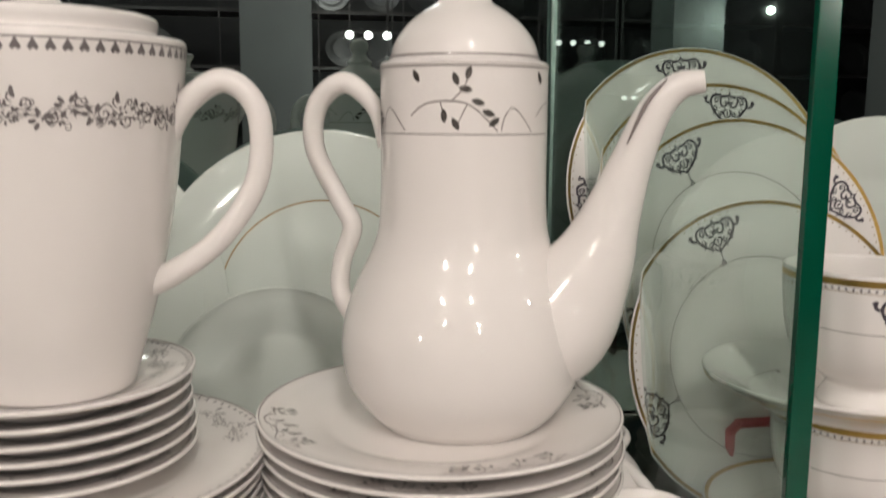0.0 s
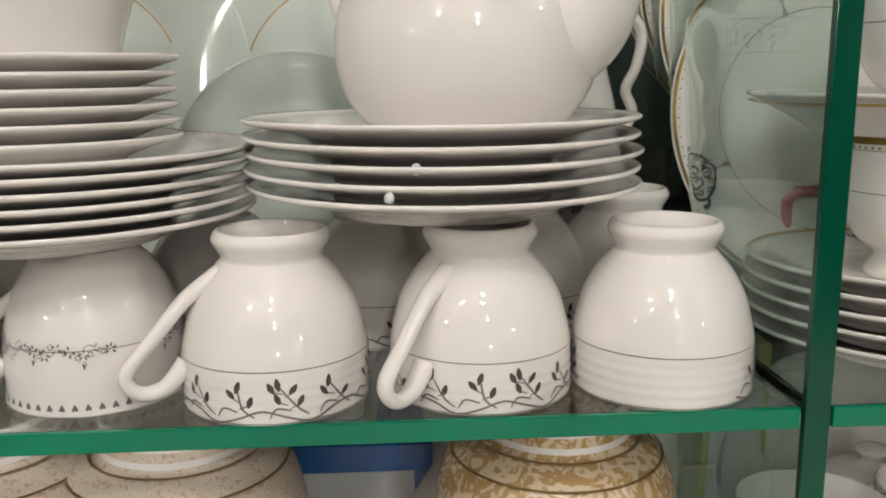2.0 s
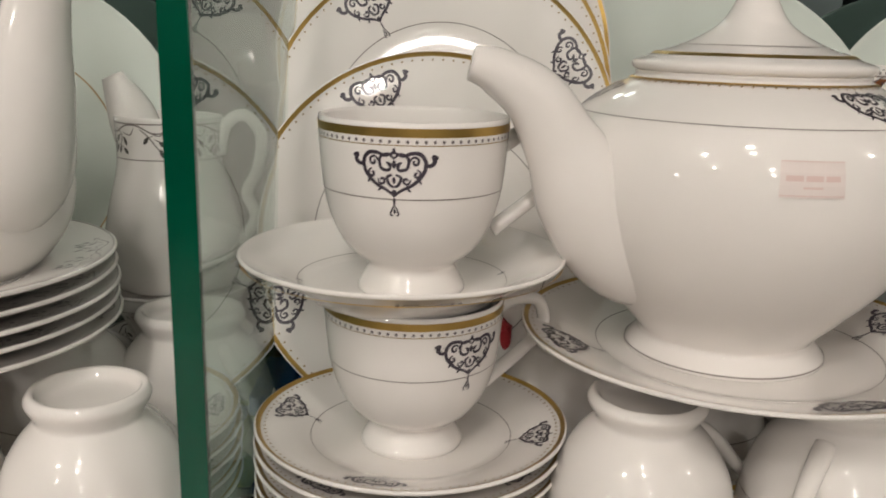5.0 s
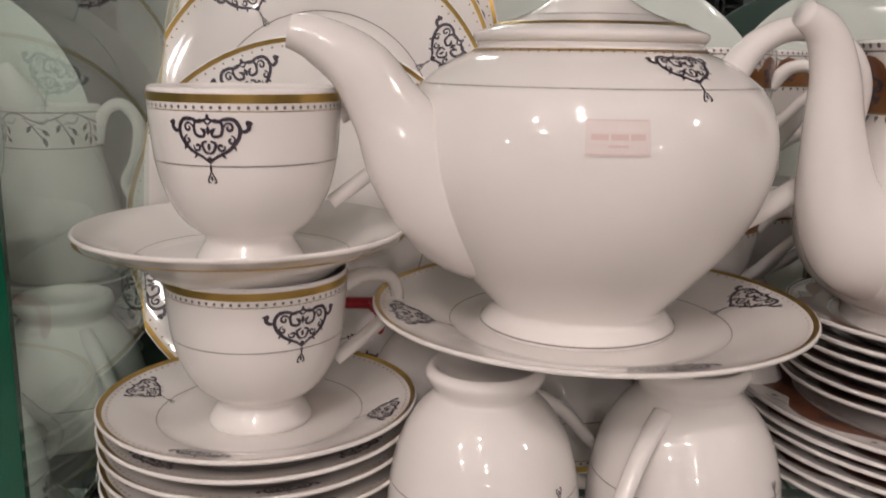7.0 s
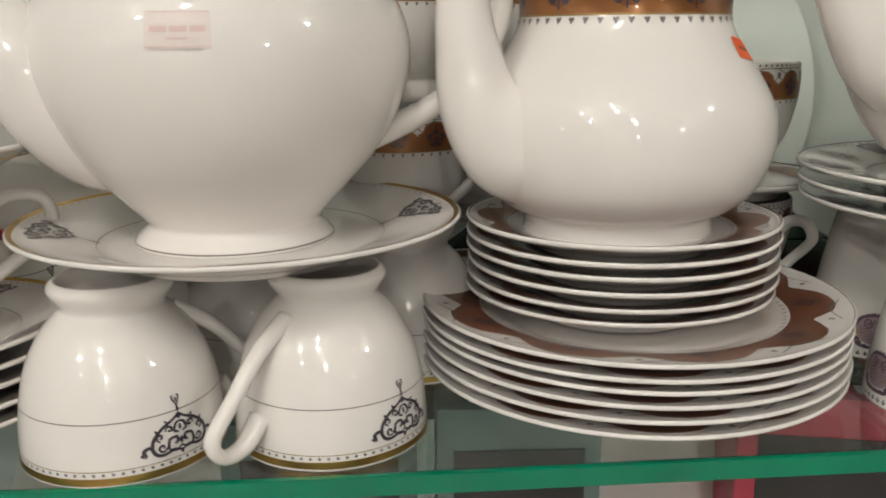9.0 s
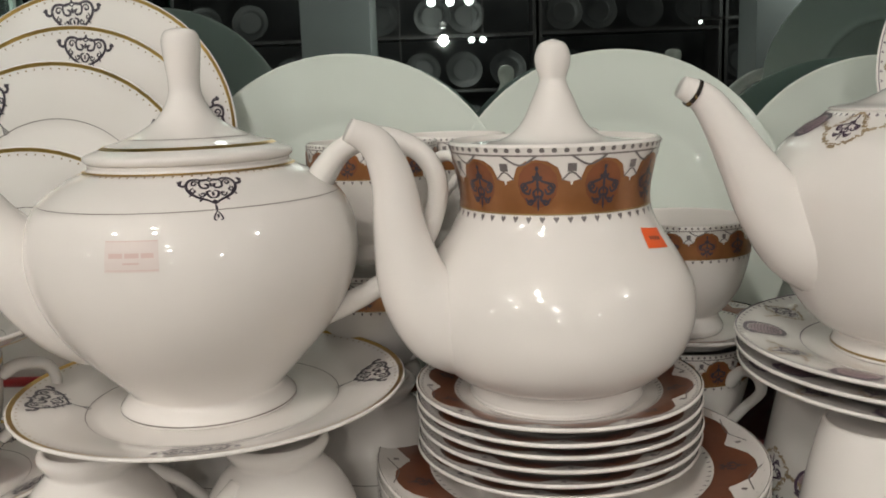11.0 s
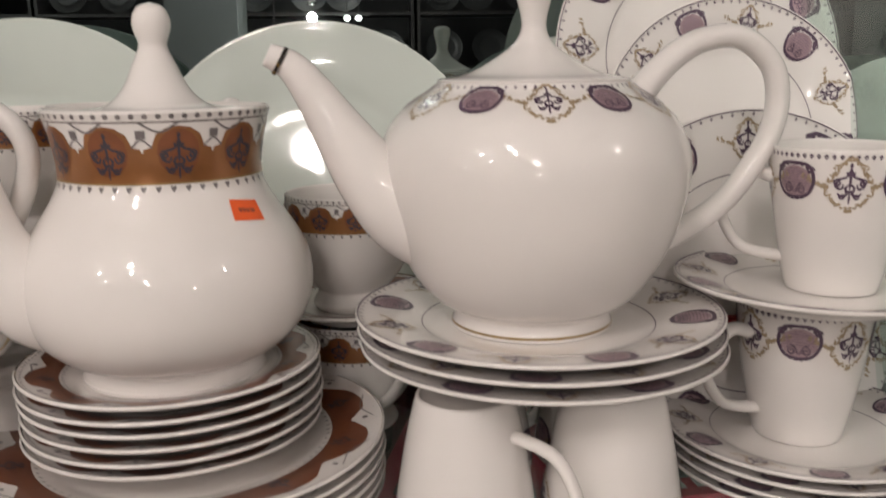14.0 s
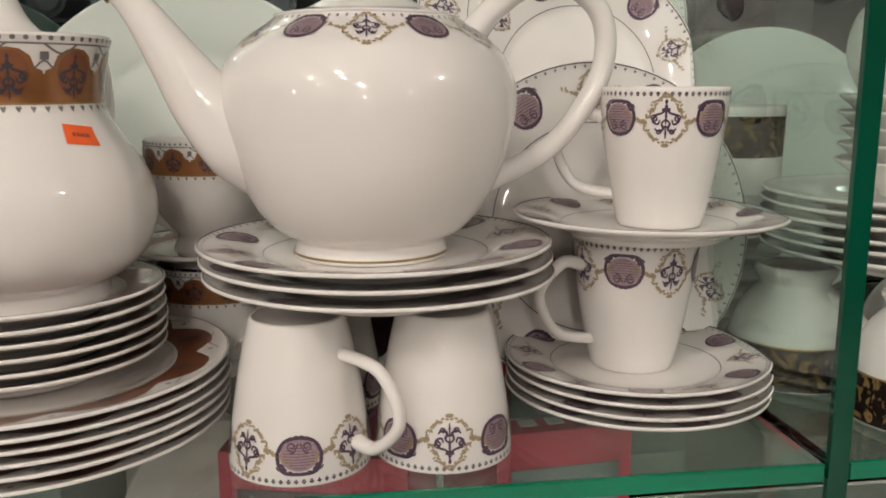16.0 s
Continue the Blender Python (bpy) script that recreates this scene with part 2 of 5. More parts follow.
def mirrored(polys):
    return polys + [[(-u, v) for u, v in reversed(p)] for p in polys]


def moved(polys, du, dv, k=1.0, flip=1):
    return [[(u * k + du, v * k * flip + dv) for u, v in p] for p in polys]


def damask():
    """A black scrollwork ornament, 1 wide and 0.75 high, hanging from v = 0 down to v = -0.75."""
    w = 0.030
    half = []
    half += stroke([(0.0, -0.03), (0.10, -0.07), (0.20, -0.04), (0.30, -0.05), (0.36, -0.14), (0.33, -0.26), (0.22, -0.37), (0.08, -0.44), (0.0, -0.50)], w * 1.5)
    half += stroke([(0.34, -0.13), (0.40, -0.17), (0.46, -0.13), (0.44, -0.07), (0.50, -0.09)], w * 1.6)
    half += blob(0.46, -0.10, 0.035, 0.018, 30)
    half += stroke([(0.0, -0.10), (0.07, -0.05), (0.16, -0.09), (0.15, -0.20), (0.06, -0.22), (0.04, -0.16), (0.09, -0.14)], w * 1.2)
    half += spiral(0.24, -0.13, 0.06, 180, 1.2, -1, w)
    half += spiral(0.26, -0.26, 0.05, 90, 1.1, -1, w)
    half += spiral(0.14, -0.33, 0.05, 20, 1.1, -1, w)
    half += stroke([(0.02, -0.27), (0.08, -0.30), (0.05, -0.38), (0.0, -0.40)], w * 1.2)
    half += blob(0.055, -0.17, 0.03, 0.016, 60)
    half += blob(0.17, -0.43, 0.03, 0.014, -40)
    half += blob(0.30, -0.34, 0.03, 0.014, -60)
    half += stroke([(0.0, -0.60), (0.035, -0.66), (0.05, -0.71), (0.02, -0.72)], w * 0.7)
    out = mirrored(half)
    out += blob(0, -0.16, 0.025, 0.05, 0, 8, 0.4) + blob(0, -0.02, 0.02, 0.035) + blob(0, -0.47, 0.035, 0.04) + blob(0, -0.56, 0.015, 0.05) + blob(0, -0.67, 0.014, 0.03) + blob(0, -0.33, 0.02, 0.04)
    return out


def lily():
    """A small symmetric scroll ornament inside a garland, 1 wide: (dark, garland)."""
    w = 0.05
    half = stroke([(0.0, 0.28), (0.06, 0.12), (0.20, 0.06), (0.26, -0.06), (0.16, -0.12), (0.12, -0.03)], w)
    half += stroke([(0.0, -0.02), (0.08, -0.10), (0.05, -0.22), (0.15, -0.26), (0.22, -0.20)], w)
    half += spiral(0.22, 0.0, 0.08, 90, 1.2, -1, w * 0.8)
    half += spiral(0.13, -0.26, 0.06, 0, 1.1, -1, w * 0.8)
    half += blob(0.05, 0.16, 0.03, 0.05, -30)
    dark = mirrored(half) + blob(0, 0.05, 0.025, 0.2, 0, 8, 0.3) + blob(0, 0.33, 0.03, 0.05) + blob(0, -0.3, 0.02, 0.12) + blob(0, -0.17, 0.05, 0.03)
    g = []
    rnd = random.Random(4)
    line = spline([(0.0, 0.42), (0.20, 0.30), (0.30, 0.10), (0.44, -0.06), (0.60, -0.02), (0.80, 0.10)], 6)
    line2 = spline([(0.44, -0.06), (0.34, -0.26), (0.20, -0.40), (0.0, -0.52)], 5)
    for p in line + line2:
        for _ in range(2):
            g += blob(p.x + rnd.uniform(-.035, .035), p.y + rnd.uniform(-.035, .035), rnd.uniform(.022, .045), rnd.uniform(.014, .024), rnd.uniform(0, 180), 6)
    return dark, mirrored(g)


def medallion():
    """A scalloped oval shield 1 wide and 0.85 high: (mauve field, dark outline)."""
    field = blob(0, -0.02, 0.40, 0.34, 0, 20)
    dark = []
    for k in range(22):
        a = 2 * math.pi * k / 22
        dark += blob(0.44 * math.cos(a), -0.02 + 0.385 * math.sin(a), 0.05, 0.035, math.degrees(a) + 90, 6)
    dark += stroke([(-0.42, 0.18), (-0.30, 0.34), (0, 0.37), (0.30, 0.34), (0.42, 0.18), (0.44, -0.05), (0.30, -0.30), (0, -0.38), (-0.30, -0.30), (-0.44, -0.05), (-0.42, 0.18)], 0.075, 4, False)
    for k in range(-4, 5):
        dark += stroke([(-0.34 * math.cos(k * 0.3), k * 0.06), (0, k * 0.06 + 0.01), (0.34 * math.cos(k * 0.3), k * 0.06)], 0.012, 5, False)
    half = spiral(0.15, -0.2, 0.1, 90, 1.3, -1, 0.035) + spiral(0.38, 0.22, 0.09, 0, 1.2, 1, 0.045) + stroke([(0.02, -0.28), (0.1, -0.1), (0.2, -0.06)], 0.03)
    return field, dark + mirrored(half)


def leaf_sprig(width, height, seed=1):
    """A vine of leaves in a band, from u = 0 to width, v = 0 to height: (leaves, stems)."""
    rnd = random.Random(seed)
    leaves, stems = [], []
    n = max(2, round(width / (height * 0.95)))
    step = width / n
    stems += stroke([(k * step * 0.5, height * (0.12 + 0.14 * math.sin(k * 1.7 + 0.6))) for k in range(2 * n + 1)], height * 0.045, 4, False)
    for k in range(n):
        u0 = (k + 0.4) * step + rnd.uniform(-0.08, 0.08) * step
        lean = rnd.uniform(-0.25, 0.35) * height
        top = height * rnd.uniform(0.70, 0.84)
        stems += stroke([(u0 - 0.30 * step, height * 0.12), (u0 - 0.05 * step, height * 0.32), (u0 + lean, top)], height * 0.045, 4)
        spots = [(0.40, -1), (0.52, 1)] if k % 3 else [(0.36, -1), (0.46, 1), (0.66, -1), (0.72, 1)]
        for q, sgn in spots:
            v = height * q * rnd.uniform(0.94, 1.06)
            u = u0 + lean * q + sgn * height * rnd.uniform(0.17, 0.25)
            leaves += blob(u, v + height * 0.05, height * 0.135, height * 0.066, 90 - sgn * rnd.uniform(18, 50), 8, 0.65)
            stems += stroke([(u0 + lean * q * 0.8, v - height * 0.10), (u, v)], height * 0.03, 2)
        leaves += blob(u0 + lean, top, height * 0.145, height * 0.066, rnd.uniform(65, 115), 8, 0.65)
        stems += stroke([(u0 + 0.05 * step, height * 0.24), (u0 + 0.35 * step, height * 0.30), (u0 + 0.50 * step, height * 0.10)], height * 0.04, 4)
    return leaves, stems


def floral(width, height, seed=2):
    """A lacy garland of small flowers and curls in a band."""
    rnd = random.Random(seed)
    out = []
    n = round(width / (height * 0.55))
    for k in range(n):
        u = (k + 0.5) * width / n
        v = height * (0.5 + 0.16 * math.sin(k * 2.1))
        r = height * rnd.uniform(0.12, 0.2)
        for j in range(5):
            a = j * 2 * math.pi / 5 + rnd.random()
            out += blob(u + r * math.cos(a), v + r * math.sin(a), r * 0.5, r * 0.28, math.degrees(a), 6)
        out += spiral(u + height * 0.25, v + height * rnd.uniform(-.3, .3), height * 0.16, rnd.uniform(0, 360), 1.2, rnd.choice((-1, 1)), height * 0.035)
        out += stroke([(u, v), (u + height * 0.3, v + height * rnd.uniform(-.4, .4)), (u + height * 0.55, v)], height * 0.03, 4)
        if k % 4 == 2:
            out += spiral(u, v - height * 0.4, height * 0.13, 90, 1, 1, height * 0.04) + blob(u, v - height * 0.5, height * 0.05, height * 0.12)
    return out


def hearts(n, width, v, size, flip=1):
    out = []
    for k in range(n):
        u = (k + 0.5) * width / n
        out.append([(u, v - flip * size), (u + size * 0.55, v), (u + size * 0.3, v + flip * size * 0.35), (u, v + flip * size * 0.1), (u - size * 0.3, v + flip * size * 0.35), (u - size * 0.55, v)])
    return out


def dots(n, width, v, size):
    out = []
    for k in range(n):
        out += blob((k + 0.5) * width / n, v, size, size, 0, 6)
    return out


def clovers(n, width, v, size):
    out = []
    for k in range(n):
        u = (k + 0.5) * width / n
        for du, dv in ((-.45, -.1), (.45, -.1), (0, .55), (0, -.6)):
            out += blob(u + du * size, v + dv * size, size * 0.42, size * 0.42, 0, 5)
    return out


def printed(section, polys, ref, turn=0.0, lift=0.00025):
    """Lays polygons of (u, s) on a turned surface: u runs round it (metres at radius ref), s along the section."""
    bm = bmesh.new()
    for p in polys:
        if len(p) >= 7:
            cu, cs = sum(q[0] for q in p) / len(p), sum(q[1] for q in p) / len(p)
            rows = []
            for k in (0.36, 0.7, 1.0):
                row = []
                for u, s in p:
                    r, z = section.at(cs + (s - cs) * k, lift)
                    a = radians(turn) + (cu + (u - cu) * k) / ref
                    row.append(bm.verts.new((r * math.cos(a), r * math.sin(a), z)))
                rows.append(row)
            bm.faces.new(rows[0])
            for ra, rb in zip(rows, rows[1:]):
                for k in range(len(p)):
                    j = (k + 1) % len(p)
                    bm.faces.new((ra[k], ra[j], rb[j], rb[k]))
            continue
        vs = []
        for u, s in p:
            r, z = section.at(s, lift)
            a = radians(turn) + u / ref
            vs.append(bm.verts.new((r * math.cos(a), r * math.sin(a), z)))
        try:
            bm.faces.new(vs)
        except ValueError:
            pass
    return bm


def ring(section, s0, s1, lift=0.0002, seg=72, n=3):
    pts = [section.at(s0 + (s1 - s0) * k / n, lift) for k in range(n + 1)]
    return lathe(pts, seg, 0)


# ---------------------------------------------------------------- structure
MIRROR_Y = 0.42
P2 = 0.925  # second partition


def slab(name, x0, y0, z0, x1, y1, z1, mat, label, category, bevel=0.0):
    ob = new(name, finish(box(x0, y0, z0, x1, y1, z1, bevel), name, mat, False))
    return tagged(ob, label, category, kind="structure")


slab("wall_back", -1.6, MIRROR_Y, -0.5, 2.2, MIRROR_Y + 0.02, 0.9, MIRROR, "tall mirror glass behind the shelves", "mirror")
for z in (0.0, -0.23):
    for x0, x1 in ((-1.2, -0.008), (0.008, P2 - 0.008), (P2 + 0.008, 1.8)):
        pane = slab("shelf", x0, 0.0035, z - 0.010, x1, MIRROR_Y - 0.004, z, GLASS, "thick clear glass shelf with a green edge", "shelf")
        pane.visible_shadow = False
        slab("shelf_edge", x0, 0.0, z - 0.010, x1, 0.0035, z, GLASS_EDGE_LIT, "polished green front edge of the glass shelf", "shelf edge", 0.0006)
for x in (0.0, P2):
    pane = slab("partition", x - 0.005, 0.0035, -0.4, x + 0.005, MIRROR_Y - 0.004, 0.7, GLASS_TINTED, "upright clear glass partition between shelf bays", "partition")
    pane.visible_shadow = False
    slab("partition_edge", x - 0.006, -0.001, -0.4, x + 0.006, 0.0035, 0.7, GLASS_EDGE_SHADED, "polished dark green edge of the glass partition", "partition edge", 0.0006)
slab("floor", -6, -6, -1.12, 6, 1, -1.1, FLOOR_TILE, "pale polished tile floor of the shop", "floor")
slab("ceiling", -6, -6, 1.85, 6, 1, 1.95, CEILING_WHITE, "white painted shop ceiling", "ceiling")
slab("wall_south", -6, -6.1, -1.1, 6, -6, 1.85, WALL_DARK, "dark far wall of the shop", "wall")
slab("wall_west", -6.1, -6, -1.1, -6, 1, 1.85, WALL_DARK, "dark side wall of the shop", "wall")
slab("wall_east", 6, -6, -1.1, 6.1, 1, 1.85, WALL_DARK, "dark side wall of the shop", "wall")
slab("wall_north", -6, 0.45, -1.1, 6, 0.55, 1.85, WALL_DARK, "dark wall behind the display cabinet", "wall")


# ---------------------------------------------------------------- crockery
PLATE_R, PLATE_H = 0.10, 0.017
CACHE = {}


def shared(key, build, mat, smooth=True):
    """One mesh for all alike parts."""
    if key not in CACHE:
        CACHE[key] = finish(build(), key, mat, smooth)
    return CACHE[key]


def piece(name, key, build, mat, parent, label="", at=None, smooth=True):
    ob = new(name, shared(key, build, mat, smooth))
    ob.parent = parent
    if at is not None:
        ob.matrix_basis = at
    if label:
        tagged(ob, label)
    if name in PRINTS:
        ob["kind"] = "stuff"
    return ob


PRINTS = {"oval_print", "stem_print", "leaf_print", "dot_border", "rim_dot_border", "heart_border", "clover_border", "garland", "net", "palmette_print", "bead_border", "bead_edge", "heart_edge", "ornament", "scroll", "medallion_field", "medallion_outline", "copper_scallop", "copper_band", "neck_dot_border", "lid_medallion_print", "lid_scroll_print"}


def plate_profile(R, h, foot=0.56, t=0.0035):
    w = foot + 0.05
    return [(0, 0.003), (R * foot - 0.005, 0.003), (R * foot - 0.003, 0.0002), (R * foot - 0.001, 0.0), (R * foot + 0.001, 0.0008), (R * w, 0.004), (R * 0.80, h * 0.55), (R * 0.96, h - t), (R - 0.0006, h - 0.0022), (R, h - 0.0010), (R - 0.0010, h),
            (R * 0.95, h - 0.0016), (R * 0.80, h * 0.55 + 0.0038), (R * (w + 0.03), 0.0085), (R * w - 0.004, 0.0066), (R * 0.3, 0.0060), (0, 0.0060)]


def plate_top(R, h, foot=0.56):
    """The upper face of a plate from its rim to the well."""
    w = foot + 0.05
    return Section([(R - 0.0010, h), (R * 0.95, h - 0.0016), (R * 0.80, h * 0.55 + 0.0038), (R * (w + 0.03), 0.0085), (R * w - 0.004, 0.0066), (R * 0.3, 0.0060)], 1, 4)


def plate_print(kind, R, h):
    """Lists of (part name, key, builder, material, label) for the print on a plate's upper face."""
    sec = plate_top(R, h)
    full = 2 * math.pi * R
    key = "%s_%d" % (kind, round(R * 1000))
    out = []

    def add(name, polys, mat, label, lift=0.0003):
        out.append((name, key + "_" + name, lambda: printed(sec, polys, R, 0, lift), mat, label))

    def band(name, s0, s1, mat, label):
        out.append((name, key + "_" + name, lambda: ring(sec, s0, s1), mat, label))

    k = R / 0.10
    if kind == "gold":
        band("rim_band", 0.0, 0.0028, GOLD, "shiny gold rim band")
        add("rim_dot_border", dots(110, full, 0.0050, 0.0007), GOLD_DARK, "row of small gold dots")
        band("inner_line", 0.036 * k, 0.0365 * k, LINE_INK, "thin grey line")
        orn = []
        for j in range(4):
            orn += moved(damask(), full * (j + 0.12) / 4, 0.0070, 0.043 * k, -1)
        add("ornament", orn, INK, "four black scrollwork ornaments")
    elif kind == "ringed":
        band("inner_line", 0.040 * k, 0.0409 * k, GOLD_DARK, "faint old gold ring")
        add("ornament", moved(floral(0.024, 0.022, 5), full * 0.62, 0.012 * k), INK_GREY, "small grey ornament")
    elif kind == "leaf":
        band("rim_line", 0.0003, 0.0010, LINE_INK, "thin dark rim line")
        lv, st = [], []
        for j in range(4):
            a, b = leaf_sprig(0.075, 0.020, 7 + j)
            lv += moved(a, full * j / 4, 0.004)
            st += moved(b, full * j / 4, 0.004)
        add("leaf_print", lv, LEAF_INK, "dark printed leaves")
        add("stem_print", st, LINE_INK, "thin printed stems")
    elif kind == "floral":
        band("rim_line", 0.0003, 0.0010, LINE_INK, "thin dark rim line")
        add("heart_border", hearts(90, full, 0.004, 0.0022), INK_GREY, "row of small grey hearts")
        fl = []
        for j in range(4):
            fl += moved(floral(0.07, 0.017, 3 + j), full * j / 4, 0.008)
        add("garland", fl, INK_GREY, "grey flower garland")
    elif kind == "purple":
        band("rim_line", 0.0, 0.0009, PURPLE, "thin purple rim line")
        add("clover_border", clovers(96, full, 0.0030, 0.0013), PURPLE, "row of small purple clovers")
        fm, dm, ld, gd = [], [], [], []
        f0, d0 = medallion()
        l0, g0 = lily()
        for j in range(6):
            fm += moved(f0, full * j / 6, 0.0165 * k, 0.029 * k, -1)
            dm += moved(d0, full * j / 6, 0.0165 * k, 0.029 * k, -1)
            ld += moved(l0, full * (j + 0.5) / 6, 0.0165 * k, 0.027 * k, -1)
            gd += moved(g0, full * (j + 0.5) / 6, 0.0165 * k, 0.026 * k, -1)
        add("medallion_field", fm, MAUVE, "mauve oval medallions", 0.0003)
        add("medallion_outline", dm, PURPLE, "dark scalloped medallion outlines", 0.0005)
        add("scroll", ld, PURPLE, "dark scroll ornaments", 0.0005)
        add("garland", gd, BEIGE, "beige leafy garlands", 0.0004)
        band("inner_line", 0.036 * k, 0.0366 * k, PURPLE, "thin dark line")
    elif kind == "brown":
        band("rim_line", 0.0, 0.0008, PATTERN_DARK, "thin dark rim line")
        add("bead_edge", dots(120, full, 0.0030, 0.0009), INK_GREY, "beaded grey edge")
        arcs, net = [], []
        n = 10
        band("copper_ring", 0.0165 * k, 0.0270 * k, COPPER_DEEP, "copper brown ring")
        for j in range(n):
            u = full * (j + 0.5) / n
            w = full / n
            arcs += [[(u + w * q, 0.0175 * k) for q in (-0.5, -0.25, 0.0, 0.25, 0.5)] + [(u + w * 0.42, 0.0145 * k), (u + w * 0.25, 0.0085 * k), (u + w * 0.12, 0.0066 * k), (u, 0.0062 * k), (u - w * 0.12, 0.0066 * k), (u - w * 0.25, 0.0085 * k), (u - w * 0.42, 0.0145 * k)]]
            net += stroke([(u - full / n * 0.5, 0.006), (u - full / n * 0.25, 0.010 * k), (u, 0.0045)], 0.0008, 4, False) + blob(u + full / n * 0.5, 0.0095 * k, 0.0022, 0.0022, 45, 4)
        add("copper_scallop", arcs, COPPER_DEEP, "copper brown scalloped band")
        add("net", net, INK_GREY, "grey net above the scallops", 0.0005)
        pal = []
        for j in range(n):
            pal += moved(lily()[0], full * (j + 0.5) / n, 0.018 * k, 0.019 * k, -1)
        add("palmette_print", pal, INK, "dark palmettes", 0.0005)
        add("heart_edge", hearts(80, full, 0.0288 * k, 0.0022, -1), INK_GREY, "row of small hearts")
    return out


def plate(label, R, h, m, kind="", group="", name="plate", glaze=None):
    p = thing(name, label, "saucer" if name == "saucer" else "plate", m, group)
    glaze = glaze or PORCELAIN
    body = piece("body", "plate_%d_%d" % (round(R * 1000), round(h * 1000)) + glaze.name, lambda: lathe(plate_profile(R, h), 72, 2), glaze, p)
    for nm, key, build, mat, lab in plate_print(kind, R, h):
        piece(nm, key, build, mat, p, lab)
    return p


def stack(n, pitch, label, R, h, m, kind, group, name="plate"):
    for i in range(n):
        j = 0.0012
        plate(label, R, h, m @ pose(random.uniform(-j, j), random.uniform(-j, j), i * pitch, random.uniform(-.25, .25), random.uniform(-.25, .25), random.uniform(0, 360)), kind, group, name)


# cup outlines: outer side from the foot to the rim, then the inside
ROUND_OUT = [(0.0265, 0.0), (0.0282, 0.003), (0.0278, 0.006), (0.0245, 0.0125), (0.0262, 0.0155), (0.033, 0.0235), (0.0395, 0.035), (0.0437, 0.0500), (0.04505, 0.0575), (0.04525, 0.0600), (0.04515, 0.0625), (0.04545, 0.0650), (0.04530, 0.0675), (0.04560, 0.0700), (0.04540, 0.0725), (0.04565, 0.0750), (0.04540, 0.0775), (0.04550, 0.0800), (0.0452, 0.082)]
ROUND_CUP = [(0, 0.006), (0.018, 0.006), (0.0225, 0.003), (0.0240, 0.0)] + ROUND_OUT + [(0.0440, 0.0822), (0.0437, 0.076), (0.0432, 0.060), (0.041, 0.046), (0.033, 0.028), (0.018, 0.0165), (0, 0.0155)]
FOOT_OUT = [(0.0255, 0.0), (0.0258, 0.0022), (0.0235, 0.0065), (0.0210, 0.0110), (0.0228, 0.0140), (0.031, 0.0205), (0.0380, 0.0320), (0.0418, 0.0450), (0.0437, 0.0600), (0.0447, 0.0770)]
FOOT_CUP = [(0, 0.006), (0.019, 0.006), (0.0235, 0.0)] + FOOT_OUT + [(0.0435, 0.0772), (0.0425, 0.060), (0.0403, 0.045), (0.0345, 0.032), (0.0225, 0.019), (0, 0.0155)]
GOLD_OUT = [(0.0265, 0.0), (0.0285, 0.0030), (0.0275, 0.0065), (0.0240, 0.0125), (0.0260, 0.0160), (0.033, 0.0240), (0.0405, 0.0380), (0.0448, 0.0540), (0.0468, 0.0690), (0.0474, 0.0860)]
GOLD_CUP = [(0, 0.006), (0.018, 0.006), (0.024, 0.0)] + GOLD_OUT + [(0.0460, 0.0862), (0.0453, 0.068), (0.043, 0.052), (0.035, 0.031), (0.020, 0.018), (0, 0.0165)]
TALL_OUT = [(0.0258, 0.0), (0.0270, 0.0015), (0.0300, 0.014), (0.0335, 0.032), (0.0368, 0.052), (0.0392, 0.070), (0.0405, 0.086)]
TALL_CUP = [(0, 0.004), (0.0225, 0.004), (0.0245, 0.0)] + TALL_OUT + [(0.0394, 0.0862), (0.0380, 0.069), (0.035, 0.048), (0.031, 0.024), (0.026, 0.008), (0, 0.007)]
LOW_OUT = [(0.0225, 0.0), (0.0240, 0.0015), (0.0300, 0.0080), (0.0370, 0.0200), (0.0415, 0.0350), (0.0432, 0.0520), (0.0432, 0.0660), (0.0440, 0.0715)]
LOW_CUP = [(0, 0.004), (0.020, 0.004), (0.021, 0.0)] + LOW_OUT + [(0.0428, 0.0717), (0.0420, 0.065), (0.0418, 0.050), (0.040, 0.035), (0.034, 0.018), (0.024, 0.008), (0, 0.006)]
SHAPES = {"leaf": (ROUND_CUP, ROUND_OUT), "gold": (GOLD_CUP, GOLD_OUT), "gold_foot": (FOOT_CUP, FOOT_OUT), "purple": (TALL_CUP, TALL_OUT), "floral": (LOW_CUP, LOW_OUT), "brown": (ROUND_CUP, ROUND_OUT), "dark": (ROUND_CUP, ROUND_OUT)}


